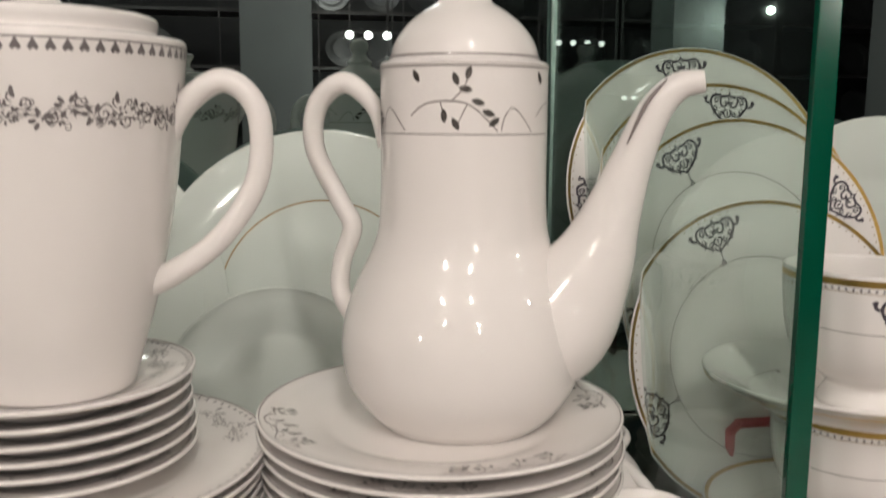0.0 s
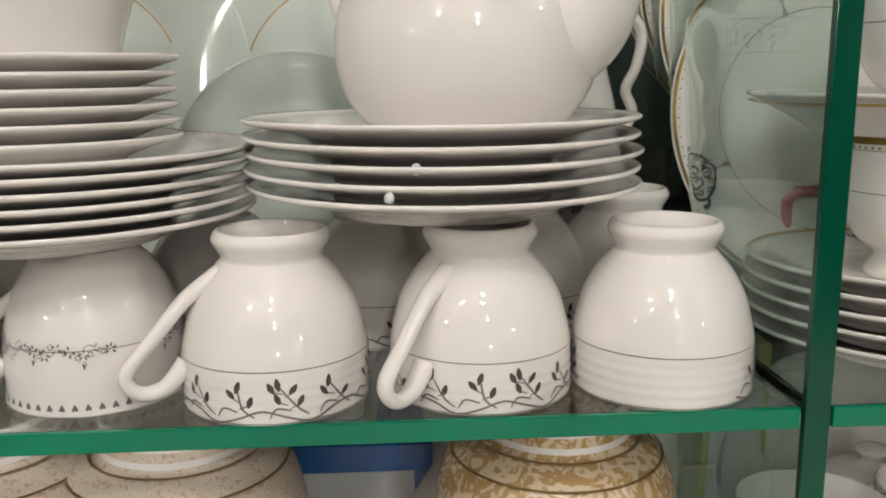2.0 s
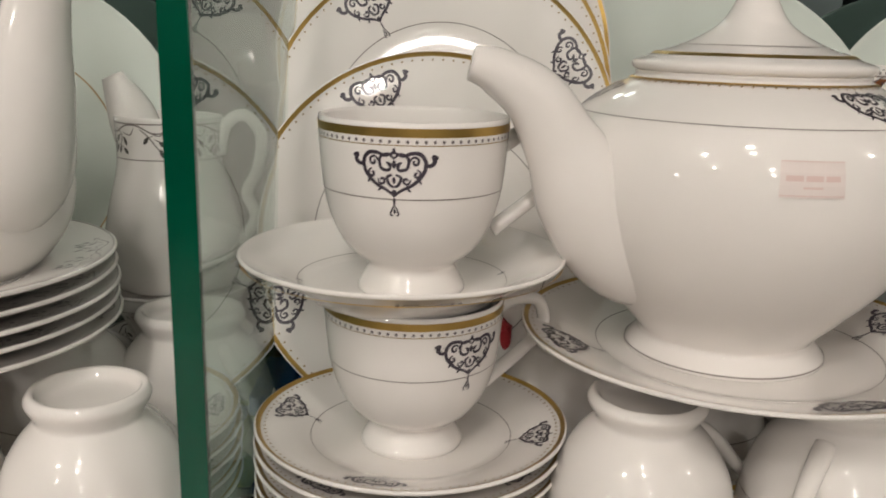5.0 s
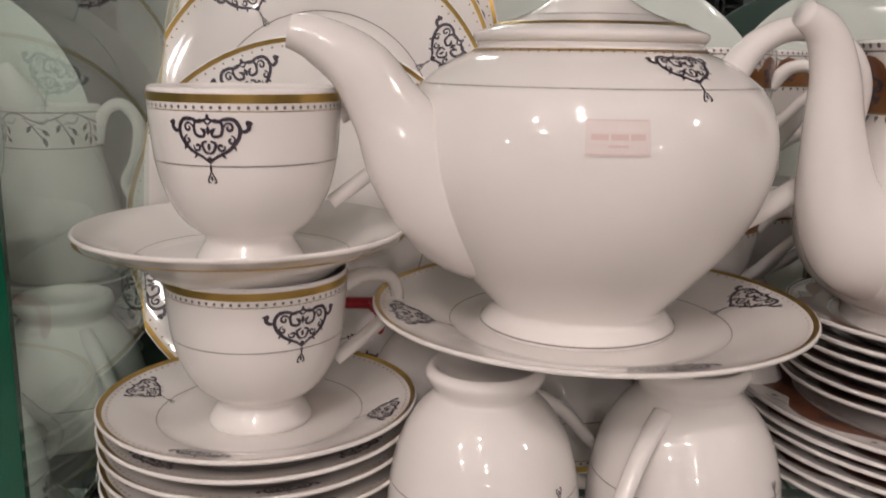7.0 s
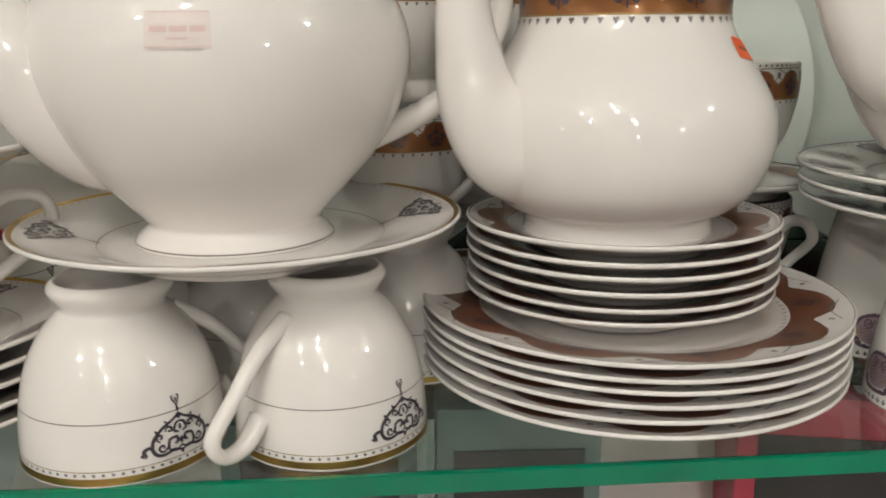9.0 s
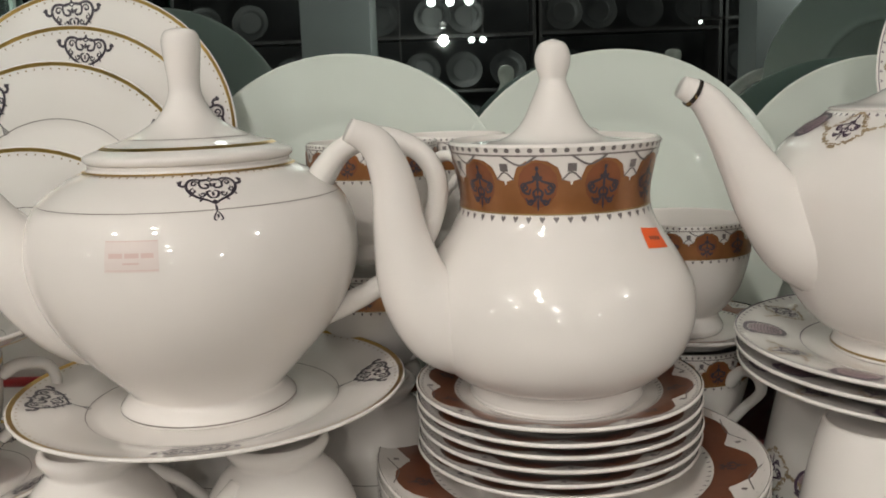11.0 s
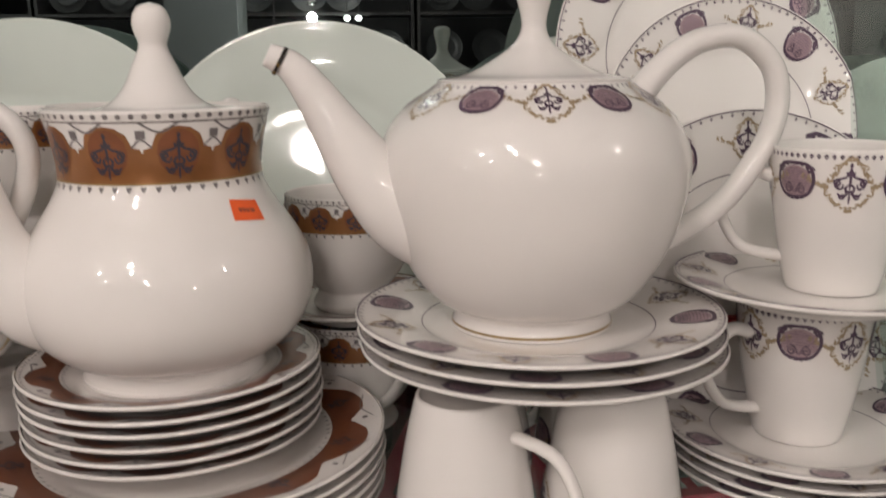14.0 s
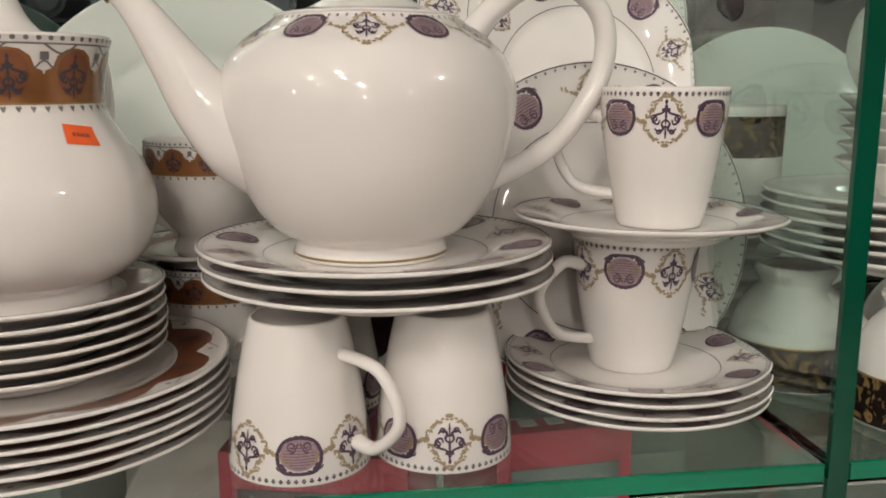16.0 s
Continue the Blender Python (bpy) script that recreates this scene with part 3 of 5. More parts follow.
def cup_print(kind, out):
    """Print on a cup's outer side; s is measured down from the rim."""
    sec = Section(list(reversed(out)), -1)
    R = out[-1][0]
    full = 2 * math.pi * R
    res = []

    def add(name, polys, mat, label, lift=0.0003):
        res.append((name, "cup_" + kind + name, lambda: printed(sec, polys, R, 0, lift), mat, label))

    def band(name, s0, s1, mat, label):
        res.append((name, "cup_" + kind + name, lambda: ring(sec, s0, s1), mat, label))

    if kind == "leaf":
        band("upper_line", 0.0245, 0.0250, LINE_INK, "thin dark line")
        band("rim_line", 0.0004, 0.0008, LINE_INK, "thin dark rim line")
        lv, st = [], []
        a, b = leaf_sprig(full * 0.70, 0.0225, 5)
        lv += moved(a, 0.0, 0.001)
        st += moved(b, 0.0, 0.001)
        add("leaf_print", lv, LEAF_INK, "dark printed leaves")
        add("stem_print", st, LINE_INK, "thin printed stems")
    elif kind in ("gold", "gold_foot"):
        band("rim_band", 0.0002, 0.0038, GOLD, "shiny gold rim band")
        band("dot_line", 0.0068, 0.0072, GOLD_DARK, "thin gold line")
        add("dot_border", dots(72, full, 0.0055, 0.0008), INK_GREY, "row of small dots")
        band("middle_line", 0.0290, 0.0295, LINE_INK, "thin grey line")
        orn = []
        for j in range(2):
            orn += moved(damask(), full * j / 2, 0.0085, 0.0385, -1)
        add("ornament", orn, INK, "black scrollwork ornaments")
    elif kind == "purple":
        add("clover_border", clovers(62, full, 0.0022, 0.0015), PURPLE, "row of small purple clovers")
        f0, d0 = medallion()
        l0, g0 = lily()
        fm, dm, ld, gd = [], [], [], []
        for j in range(4):
            fm += moved(f0, full * j / 4, 0.0165, 0.027, -1)
            dm += moved(d0, full * j / 4, 0.0165, 0.027, -1)
            ld += moved(l0, full * (j + 0.5) / 4, 0.0165, 0.030, -1)
            gd += moved(g0, full * (j + 0.5) / 4, 0.0165, 0.032, -1)
        add("medallion_field", fm, MAUVE, "mauve oval medallions")
        add("medallion_outline", dm, PURPLE, "dark scalloped medallion outlines", 0.0005)
        add("scroll", ld, PURPLE, "dark scroll ornaments", 0.0005)
        add("garland", gd, BEIGE, "beige leafy garlands", 0.0004)
    elif kind == "floral":
        add("heart_border", hearts(46, full, 0.0030, 0.0028, -1), INK_GREY, "row of small grey hearts")
        band("line", 0.0305, 0.0309, LINE_INK, "thin grey line")
        fl = moved(floral(full * 0.42, 0.011, 6), full * 0.0, 0.025) + moved(floral(full * 0.42, 0.011, 8), full * 0.5, 0.025)
        add("garland", fl, INK_GREY, "grey flower garland")
    elif kind == "brown":
        res += copper_band("cup_brown", sec, R, 0.003, 0.022, 12)
    elif kind == "dark":
        res.append(("pattern_band", "cup_darkpattern_band", lambda: ring(sec, 0.0005, 0.0300, 0.0006, 72, 24), PATTERN_DARK, "broad dark brown floral band"))
        band("gold_line", 0.0300, 0.0312, GOLD, "thin gold line")
    return res


def copper_band(key, sec, R, s0, s1, n):
    """A copper band with a scalloped white edge, palmettes and a row of hearts, between s0 (upper) and s1."""
    full = 2 * math.pi * R
    h = s1 - s0
    arcs, pal, net, oval = [], [], [], []
    for j in range(n):
        u, w = full * (j + 0.5) / n, full / n
        arcs.append([(u + w * 0.49, s0 + h * 0.52), (u + w * 0.48, s0 + h * 0.45), (u + w * 0.37, s0 + h * 0.41), (u + w * 0.30, s0 + h * 0.20), (u + w * 0.16, s0 + h * 0.09), (u, s0 + h * 0.06), (u - w * 0.16, s0 + h * 0.09), (u - w * 0.30, s0 + h * 0.20), (u - w * 0.37, s0 + h * 0.41), (u - w * 0.48, s0 + h * 0.45), (u - w * 0.49, s0 + h * 0.52), (u - w * 0.25, s0 + h * 0.52), (u, s0 + h * 0.52), (u + w * 0.25, s0 + h * 0.52)])
        oval += blob(u, s0 + h * 0.50, w * 0.30, h * 0.40, 0, 14)
        pal += moved(lily()[0], u, s0 + h * 0.54, h * 0.98, -1)
        net += stroke([(u - w * 0.5, s0), (u - w * 0.25, s0 + h * 0.16), (u, s0)], h * 0.035, 4, False)
        net += blob(u + w * 0.5, s0 + h * 0.2, h * 0.1, h * 0.1, 45, 4) + stroke([(u + w * 0.36, s0 + h * 0.42), (u + w * 0.5, s0 + h * 0.28), (u + w * 0.64, s0 + h * 0.42)], h * 0.03, 3, False)
    return [("copper_ring", key + "_ring", lambda: ring(sec, s0 + h * 0.51, s1, 0.0003, 72, 5), COPPER, "copper brown band"),
            ("oval_print", key + "_oval", lambda: printed(sec, oval, R, 0, 0.00042), COPPER_WARM, "deeper copper ovals"),
            ("copper_band", key + "_copper", lambda: printed(sec, arcs, R, 0, 0.0003), COPPER, "copper brown scalloped band"),
            ("palmette_print", key + "_pal", lambda: printed(sec, pal, R, 0, 0.0006), INK, "dark printed palmettes"),
            ("net", key + "_net", lambda: printed(sec, net, R, 0, 0.0005), INK_GREY, "grey net pattern"),
            ("bead_border", key + "_beads", lambda: printed(sec, dots(max(60, n * 6), full, s0 - h * 0.10, h * 0.045), R, 0, 0.0004), INK_GREY, "beaded grey edge"),
            ("top_line", key + "_topline", lambda: ring(sec, s0 - h * 0.02, s0 + h * 0.01), LINE_INK, "thin line"),
            ("bottom_line", key + "_botline", lambda: ring(sec, s1, s1 + h * 0.03, 0.0004), GOLD_DARK, "thin gold line"),
            ("heart_border", key + "_hearts", lambda: printed(sec, hearts(max(48, n * 4), full, s1 + h * 0.08, h * 0.09, -1), R, 0, 0.0004), INK_GREY, "row of small hearts")]


def cup_handle(kind, out):
    R, H = out[-1][0], out[-1][1]
    if kind == "gold_foot":
        pts = [(R * 0.98, 0, H * .86), (R + 0.010, 0, H * .92), (R + 0.025, 0, H * .88), (R + 0.026, 0, H * .66), (R * 0.88, 0, H * .34)]
    elif kind == "purple":
        pts = [(R * 0.95, 0, H * .80), (R + 0.012, 0, H * .82), (R + 0.027, 0, H * .60), (R + 0.015, 0, H * .30), (R * 0.74, 0, H * .22)]
    else:
        pts = [(R * 0.55, 0, H * .23), (R * 0.93, 0, H * .37), (R + 0.012, 0, H * .57), (R + 0.0255, 0, H * .76), (R + 0.0205, 0, H * .88), (R + 0.0085, 0, H * .87), (R * 0.96, 0, H * .74)]
    rad = [0.0044, 0.0038, 0.0034, 0.0034, 0.0036, 0.0040, 0.0048][:len(pts)]
    return tube(pts, rad, 14, 7, 1.25)


def cup(label, kind, m, handle=0.0, turn=0.0, group=""):
    c = thing("teacup", label, "cup", m, group)
    full, out = SHAPES[kind]
    piece("body", "cup_body_" + kind, lambda: lathe(full, 64, 3), PORCELAIN, c)
    piece("handle", "cup_handle_" + kind, lambda: cup_handle(kind, out), PORCELAIN, c, at=pose(0, 0, 0, 0, 0, handle))
    for nm, key, build, mat, lab in cup_print(kind, out):
        piece(nm, key, build, mat, c, lab, at=pose(0, 0, 0, 0, 0, turn))
    return c


def pot(label, profile, spout, spout_r, handle, handle_r, m, lid, name="teapot", bands=(), glaze=None, handle_flat=1.15):
    """A pot: a turned body, a lid with its knob, a spout and a handle."""
    p = thing(name, label, "teapot" if name == "teapot" else name.replace("_", " "), m)
    g = glaze or PORCELAIN
    part("body", lathe(profile, 88, 4), g, p)
    if spout:
        part("spout", tube(spout, spout_r, 24, 8, 0.95), g, p)
    if handle:
        part("handle", tube(handle, handle_r, 18, 8, handle_flat), g, p)
    if lid:
        part("lid", lathe(lid, 72, 4), g, p)
    return p


def decorate(p, rows, prefix=""):
    for nm, key, build, mat, lab in rows:
        piece(nm, prefix + key, build, mat, p, lab)


def sticker(p, sec, s, R, turn, w, h, tilt, paper, ink, label, bars, name="price_sticker"):
    """A paper sticker on a turned surface, with bars for its writing."""
    c, sn = math.cos(radians(tilt)), math.sin(radians(tilt))

    def rect(u0, v0, u1, v1, n=6):
        out = []
        for k in range(n):
            a, b = u0 + (u1 - u0) * k / n, u0 + (u1 - u0) * (k + 1) / n
            for j in range(3):
                e, f = v0 + (v1 - v0) * j / 3, v0 + (v1 - v0) * (j + 1) / 3
                out.append([(x * c - y * sn, s + x * sn + y * c) for x, y in ((a, e), (b, e), (b, f), (a, f))])
        return out

    st = part(name, printed(sec, rect(-w / 2, -h / 2, w / 2, h / 2), R, turn, 0.0004), paper, p, label)
    for b in bars:
        part("print_bar", printed(sec, rect(*b), R, turn, 0.0006), ink, st)


def inverted(x, y, h, turn=0):
    return pose(x, y, h + 0.0004, 180, 0, turn)


CUP_DOWN = "white porcelain teacup with leaf print, upside down on the shelf"
# ---- left bay: the leaf set
for x, y, hand, turn in ((-0.2535, 0.0455, 203, -20), (-0.1525, 0.0485, 228, -30), (-0.0605, 0.0465, 70, 165), (-0.205, 0.150, 60, 40), (-0.118, 0.155, 60, 200), (-0.049, 0.168, 315, 150)):
    cup(CUP_DOWN, "leaf", inverted(x, y, 0.082, 0), -hand, turn, "upturned leaf cups")
stack(5, 0.0083, "white plate with printed leaves, stacked on upturned cups", 0.1034, 0.0168, pose(-0.168, 0.0905, 0.0832), "leaf", "plates under the coffee pot")

POT1_BODY = [(0, 0.004), (0.042, 0.004), (0.0460, 0.0), (0.0490, 0.002), (0.0560, 0.009), (0.0654, 0.0236), (0.0692, 0.0425), (0.0672, 0.061), (0.0612, 0.079), (0.0535, 0.095), (0.0487, 0.1077), (0.0470, 0.120), (0.0463, 0.142), (0.0463, 0.169), (0.0463, 0.198), (0.0468, 0.201), (0.0445, 0.202), (0.0440, 0.190)]
POT1_LID = [(0.0440, 0.2005), (0.0425, 0.2035), (0.0410, 0.2050), (0.0398, 0.2100), (0.0368, 0.2165), (0.0312, 0.2235), (0.0245, 0.2290), (0.0165, 0.2340), (0.0145, 0.2365), (0.0160, 0.2395), (0.0110, 0.2450), (0.0085, 0.2500), (0.0120, 0.2580), (0.0095, 0.2660), (0, 0.2690)]
p1 = pot("tall white porcelain coffee pot with a printed leaf band", POT1_BODY, [(0.030, 0, 0.052), (0.052, 0, 0.062), (0.0715, 0, 0.092), (0.0820, 0, 0.120), (0.0920, 0, 0.150), (0.1030, 0, 0.177), (0.1150, 0, 0.190), (0.1280, 0, 0.1925)], [0.036, 0.036, 0.0245, 0.0165, 0.0115, 0.0092, 0.0075, 0.0058],
         [(-0.046, 0, 0.156), (-0.0520, 0, 0.178), (-0.070, 0, 0.1925), (-0.0870, 0, 0.180), (-0.0890, 0, 0.154), (-0.073, 0, 0.123), (-0.0665, 0, 0.109), (-0.0730, 0, 0.089), (-0.0740, 0, 0.070), (-0.064, 0, 0.053)], [0.0042, 0.0050, 0.0062, 0.0062, 0.0058, 0.0056, 0.0058, 0.0056, 0.0056, 0.0060],
         pose(-0.1543, 0.0990, 0.1225, 0, 0, -25), POT1_LID, "coffee_pot")
sec1 = Section([(0.0465, 0.2), (0.0463, 0.169), (0.0463, 0.155)], -1)
piece("upper_line", "p1_upper", lambda: ring(sec1, 0.0004, 0.0010), LINE_INK, p1, "thin line")
piece("lower_line", "p1_lower", lambda: ring(sec1, 0.0350, 0.0356), LINE_INK, p1, "thin line")
def leaf_spray():
    """One spray with nine leaves below the rim of the coffee pot: (leaves, stems); u to the side, v down."""
    leaves, stems = [], []
    stems += stroke([(-0.043, 0.026), (-0.034, 0.020), (-0.022, 0.0185), (-0.010, 0.021), (0.004, 0.0335)], 0.0006, 6, False)
    stems += stroke([(-0.020, 0.0185), (-0.014, 0.012), (-0.011, 0.004)], 0.0006, 5, False)
    stems += stroke([(0.006, 0.0335), (0.008, 0.026), (0.014, 0.022), (0.026, 0.0335)], 0.0006, 5, False)
    stems += stroke([(-0.026, 0.019), (-0.024, 0.026)], 0.0005, 3, False) + stroke([(-0.012, 0.020), (-0.017, 0.030)], 0.0005, 3, False)
    for u, v, turn in ((-0.0240, 0.026, 85), (-0.0180, 0.0075, 70), (-0.0115, 0.0045, 105), (-0.0130, 0.0125, 10), (-0.0065, 0.0190, 15), (-0.0180, 0.0300, 60), (-0.0010, 0.0245, 20), (0.0020, 0.0290, -35), (-0.0395, 0.0060, 60)):
        leaves += blob(u, v, 0.0036, 0.0017, turn, 10, 0.6)
    return leaves, stems


lv, st = [], []
for u in (-0.145, -0.073, 0.0, 0.073):
    a, b = leaf_spray()
    lv += moved(a, u, 0.0)
    st += moved(b, u, 0.0)
piece("leaf_print", "p1_leaves", lambda: printed(sec1, lv, 0.0466, 300), LEAF_INK, p1, "dark printed leaves")
piece("stem_print", "p1_stems", lambda: printed(sec1, st, 0.0466, 300), LINE_INK, p1, "thin printed stems")
part("lid_line", lathe([(0.0414, 0.2050), (0.0412, 0.2058)], 72, 0), LINE_INK, p1, "thin dark line on the lid")
part("spout_line", tube([(0.0900, -0.0108, 0.160), (0.0990, -0.0088, 0.181), (0.1090, -0.0060, 0.1935)], [0.0004, 0.0012, 0.0004], 6, 6), LINE_INK, p1, "dark line along the spout")

# two small foam beads that keep the plates apart
for x, y, z in ((-0.1965, -0.0075, 0.1030), (-0.1850, -0.0078, 0.1150)):
    bead = bmesh.new()
    bmesh.ops.create_uvsphere(bead, u_segments=14, v_segments=10, radius=0.0023)
    for v in bead.verts:
        v.co.z *= 1.15
    f = thing("spacer", "small white foam spacer between stacked plates", "spacer", pose(x, y, z), "foam spacers")
    part("bead", bead, WHITE_CARD, f)

# ---- left bay: the floral set with the jug
for x, y, hand in ((-0.345, 0.062, 160), (-0.440, 0.064, 160), (-0.530, 0.066, 160), (-0.30, 0.150, 270), (-0.40, 0.155, 270)):
    cup("white porcelain teacup with grey garland, upside down on the shelf", "floral", inverted(x, y, 0.0717), hand, 60, "upturned floral cups")
stack(6, 0.0062, "white plate with grey floral rim in a stack", 0.1040, 0.0168, pose(-0.370, 0.0885, 0.0725), "floral", "plates under the jug")
stack(6, 0.0079, "white saucer with grey floral rim in a stack", 0.0705, 0.0155, pose(-0.374, 0.088, 0.1098), "floral", "saucers under the jug", "saucer")
JUG = [(0, 0.004), (0.034, 0.004), (0.037, 0.0), (0.0392, 0.005), (0.0440, 0.022), (0.0495, 0.040), (0.0560, 0.066), (0.0610, 0.092), (0.0655, 0.125), (0.0685, 0.155), (0.0700, 0.173), (0.0682, 0.174), (0.0665, 0.150)]
jug = pot("large white porcelain jug with a grey flower band", JUG, None, None, [(0.058, 0, 0.124), (0.071, 0, 0.146), (0.090, 0, 0.157), (0.106, 0, 0.142), (0.105, 0, 0.108), (0.086, 0, 0.078), (0.062, 0, 0.060), (0.044, 0, 0.052)], [0.006, 0.0062, 0.0062, 0.006, 0.006, 0.006, 0.0066, 0.0075],
          pose(-0.371, 0.088, 0.1565, 0, 0, -8), [(0.066, 0.172), (0.062, 0.177), (0.0560, 0.179), (0.0555, 0.187), (0.040, 0.190), (0.014, 0.193), (0.010, 0.201), (0.014, 0.211), (0, 0.215)], "jug")
secj = Section([(0.0700, 0.173), (0.0685, 0.155), (0.0655, 0.125), (0.0610, 0.092)], -1)
piece("heart_border", "jug_hearts", lambda: printed(secj, hearts(64, 2 * math.pi * 0.068, 0.005, 0.0042, 1), 0.068), INK_GREY, jug, "row of grey hearts under the rim")
piece("rim_line", "jug_line", lambda: ring(secj, 0.0004, 0.0011), INK_GREY, jug, "thin dark rim line")
piece("garland", "jug_garland", lambda: printed(secj, moved(floral(2 * math.pi * 0.068, 0.020, 9) + moved(floral(2 * math.pi * 0.068, 0.013, 19), 0, 0.004), 0, 0.023), 0.068, 0), INK_GREY, jug, "grey flower garland")


def leaning(label, R, kind, x, y, z, lean=14, turn=0, glaze=None, group="plates leaning on the mirror"):
    """A plate standing on its edge: x, y, z is its centre."""
    return plate(label, R, 0.018, pose(x, y, z, 90 - lean, 0, turn) @ pose(0, 0, 0, 0, 0, random.uniform(0, 90)), kind, group, "plate", glaze)


def plate_stand(x, y, steps, w=0.06, lip_z=0.076):
    """A stepped stand of bent red wire that holds plates upright one above the other."""
    s = thing("plate_stand", "red plastic-coated wire stand holding display plates", "plate stand", pose(x, y, 0.0))
    for sx in (-w / 2, w / 2):
        pts = [(sx, -0.030, 0.012)]
        yy = -0.030
        pts.append((sx, -0.030, 0.0025))
        for h in steps:
            pts += [(sx, yy + 0.030, 0.0025 if h == steps[0] else pts[-1][2]), (sx, yy + 0.032, h)]
            yy += 0.032
        pts += [(sx, yy + 0.012, steps[-1]), (sx, yy + 0.014, steps[-1] + 0.05)]
        bm = bmesh.new()
        for a, b in zip(pts, pts[1:]):
            d = Vector(b) - Vector(a)
            if d.length < 1e-4:
                continue
            m = Matrix.Translation((Vector(a) + Vector(b)) / 2) @ d.to_track_quat("Z", "Y").to_matrix().to_4x4()
            bmesh.ops.create_cone(bm, cap_ends=True, segments=10, radius1=0.0028, radius2=0.0028, depth=d.length + 0.004, matrix=m)
        part("wire", bm, RED, s)
    lip = [(-w / 2, -0.034, 0.003), (-w / 2, -0.034, lip_z - 0.006), (-w / 2 + 0.006, -0.034, lip_z), (w / 2 - 0.006, -0.034, lip_z), (w / 2, -0.034, lip_z - 0.006), (w / 2, -0.034, 0.003)]
    bm = bmesh.new()
    for a, b in zip(lip, lip[1:]):
        d = Vector(b) - Vector(a)
        bmesh.ops.create_cone(bm, cap_ends=True, segments=12, radius1=0.0036, radius2=0.0036, depth=d.length + 0.004, matrix=Matrix.Translation((Vector(a) + Vector(b)) / 2) @ d.to_track_quat("Z", "Y").to_matrix().to_4x4())
    part("front_lip", bm, RED, s, "red bent front lip")
    return s


# silicone seams where the partitions meet the mirror
for x in (0.0, P2):
    seam = tube([(x, MIRROR_Y - 0.006, -0.22 + 0.1 * k) for k in range(10)], [0.0055 + 0.0012 * math.sin(k * 2.3) for k in range(10)], 8, 4, 0.8)
    tagged(new("seam", finish(seam, "seam", material("milky_silicone", (0.45, 0.60, 0.54), 0.35, vary=0.35, scale=60, bump=0.8, bump_scale=120))), "milky silicone seam between partition and mirror", "seam", kind="structure")

# plates standing behind the left bay
leaning("white dinner plate with faint rings, leaning on the mirror", 0.142, "ringed", -0.222, 0.335, 0.142, 12, 0, PORCELAIN_SHADED)
leaning("white dinner plate with faint rings, leaning on the mirror", 0.142, "ringed", -0.440, 0.340, 0.142, 12, 0, PORCELAIN_SHADED)
leaning("white plate with printed leaves, leaning on a larger plate", 0.085, "", -0.262, 0.262, 0.084, 14, 8, PORCELAIN_SHADED)

# creamer of the leaf set on its own small stack
stack(3, 0.0100, "small white bowl plate with printed leaves", 0.046, 0.024, pose(-0.076, 0.236, 0.0), "leaf", "dishes under the creamer")
plate("small white dish with printed leaves", 0.046, 0.034, pose(-0.076, 0.236, 0.046), "leaf", "dishes under the creamer")
cr = pot("white porcelain creamer with a printed leaf band", [(0, 0.003), (0.030, 0.003), (0.033, 0.0), (0.0365, 0.014), (0.040, 0.032), (0.036, 0.055), (0.031, 0.075), (0.0295, 0.088), (0.0300, 0.110), (0.0285, 0.110), (0.028, 0.095)],
         [(-0.014, 0, 0.090), (-0.020, 0, 0.112), (-0.031, 0, 0.136)], [0.0150, 0.0150, 0.0070],
         [(0.028, 0, 0.088), (0.033, 0, 0.107), (0.045, 0, 0.113), (0.055, 0, 0.100), (0.052, 0, 0.078), (0.045, 0, 0.062), (0.050, 0, 0.046), (0.040, 0, 0.028)], [0.004, 0.004, 0.004, 0.004, 0.0038, 0.0038, 0.0038, 0.004],
         pose(-0.076, 0.236, 0.0790), None, "creamer")
secc = Section([(0.0300, 0.110), (0.0295, 0.088), (0.031, 0.075)], -1)
decorate(cr, [("upper_line", "cr_up", lambda: ring(secc, 0.001, 0.0018), LINE_INK, "thin line"), ("lower_line", "cr_low", lambda: ring(secc, 0.0235, 0.0242), LINE_INK, "thin line"),
              ("leaf_print", "cr_leaf", lambda: printed(secc, moved(leaf_sprig(0.19, 0.021, 21)[0], 0, 0.002), 0.0298), LEAF_INK, "dark printed leaves"),
              ("stem_print", "cr_stem", lambda: printed(secc, moved(leaf_sprig(0.19, 0.021, 21)[1], 0, 0.002), 0.0298), LINE_INK, "thin stems")])

# ---- right bay: the gold-rimmed set
G = "white saucer with gold rim and black ornaments, in a stack"
stack(5, 0.0092, G, 0.0803, 0.0178, pose(0.0890, 0.0840, 0.0), "gold", "gold-rimmed saucers", "saucer")
cup("footed white teacup with gold rim and black ornament", "gold_foot", pose(0.0905, 0.0800, 0.0430), 20, 308)
plate("white saucer with gold rim balanced on a teacup", 0.0803, 0.0230, pose(0.0845, 0.0830, 0.1202), "gold", "gold-rimmed saucers", "saucer")
cup("footed white teacup with gold rim and black ornament", "gold_foot", pose(0.0890, 0.0740, 0.1264) @ Matrix.Diagonal((1, 1, 1.06, 1)), 10, 260)
for x, y, hand, turn in ((0.2030, 0.0485, 25, 44), (0.3025, 0.0545, 228, 42), (0.255, 0.150, 60, 0), (0.345, 0.150, 60, 20), (0.185, 0.150, 60, 90)):
    cup("white teacup with gold rim and black ornament, upside down", "gold", inverted(x, y, 0.0828) @ Matrix.Diagonal((1, 1, 0.96, 1)), -hand, turn, "upturned gold-rimmed cups")
plate("white plate with gold rim and black ornaments on upturned cups", 0.1120, 0.0200, pose(0.2590, 0.0940, 0.0830), "gold", "gold-rimmed plates")
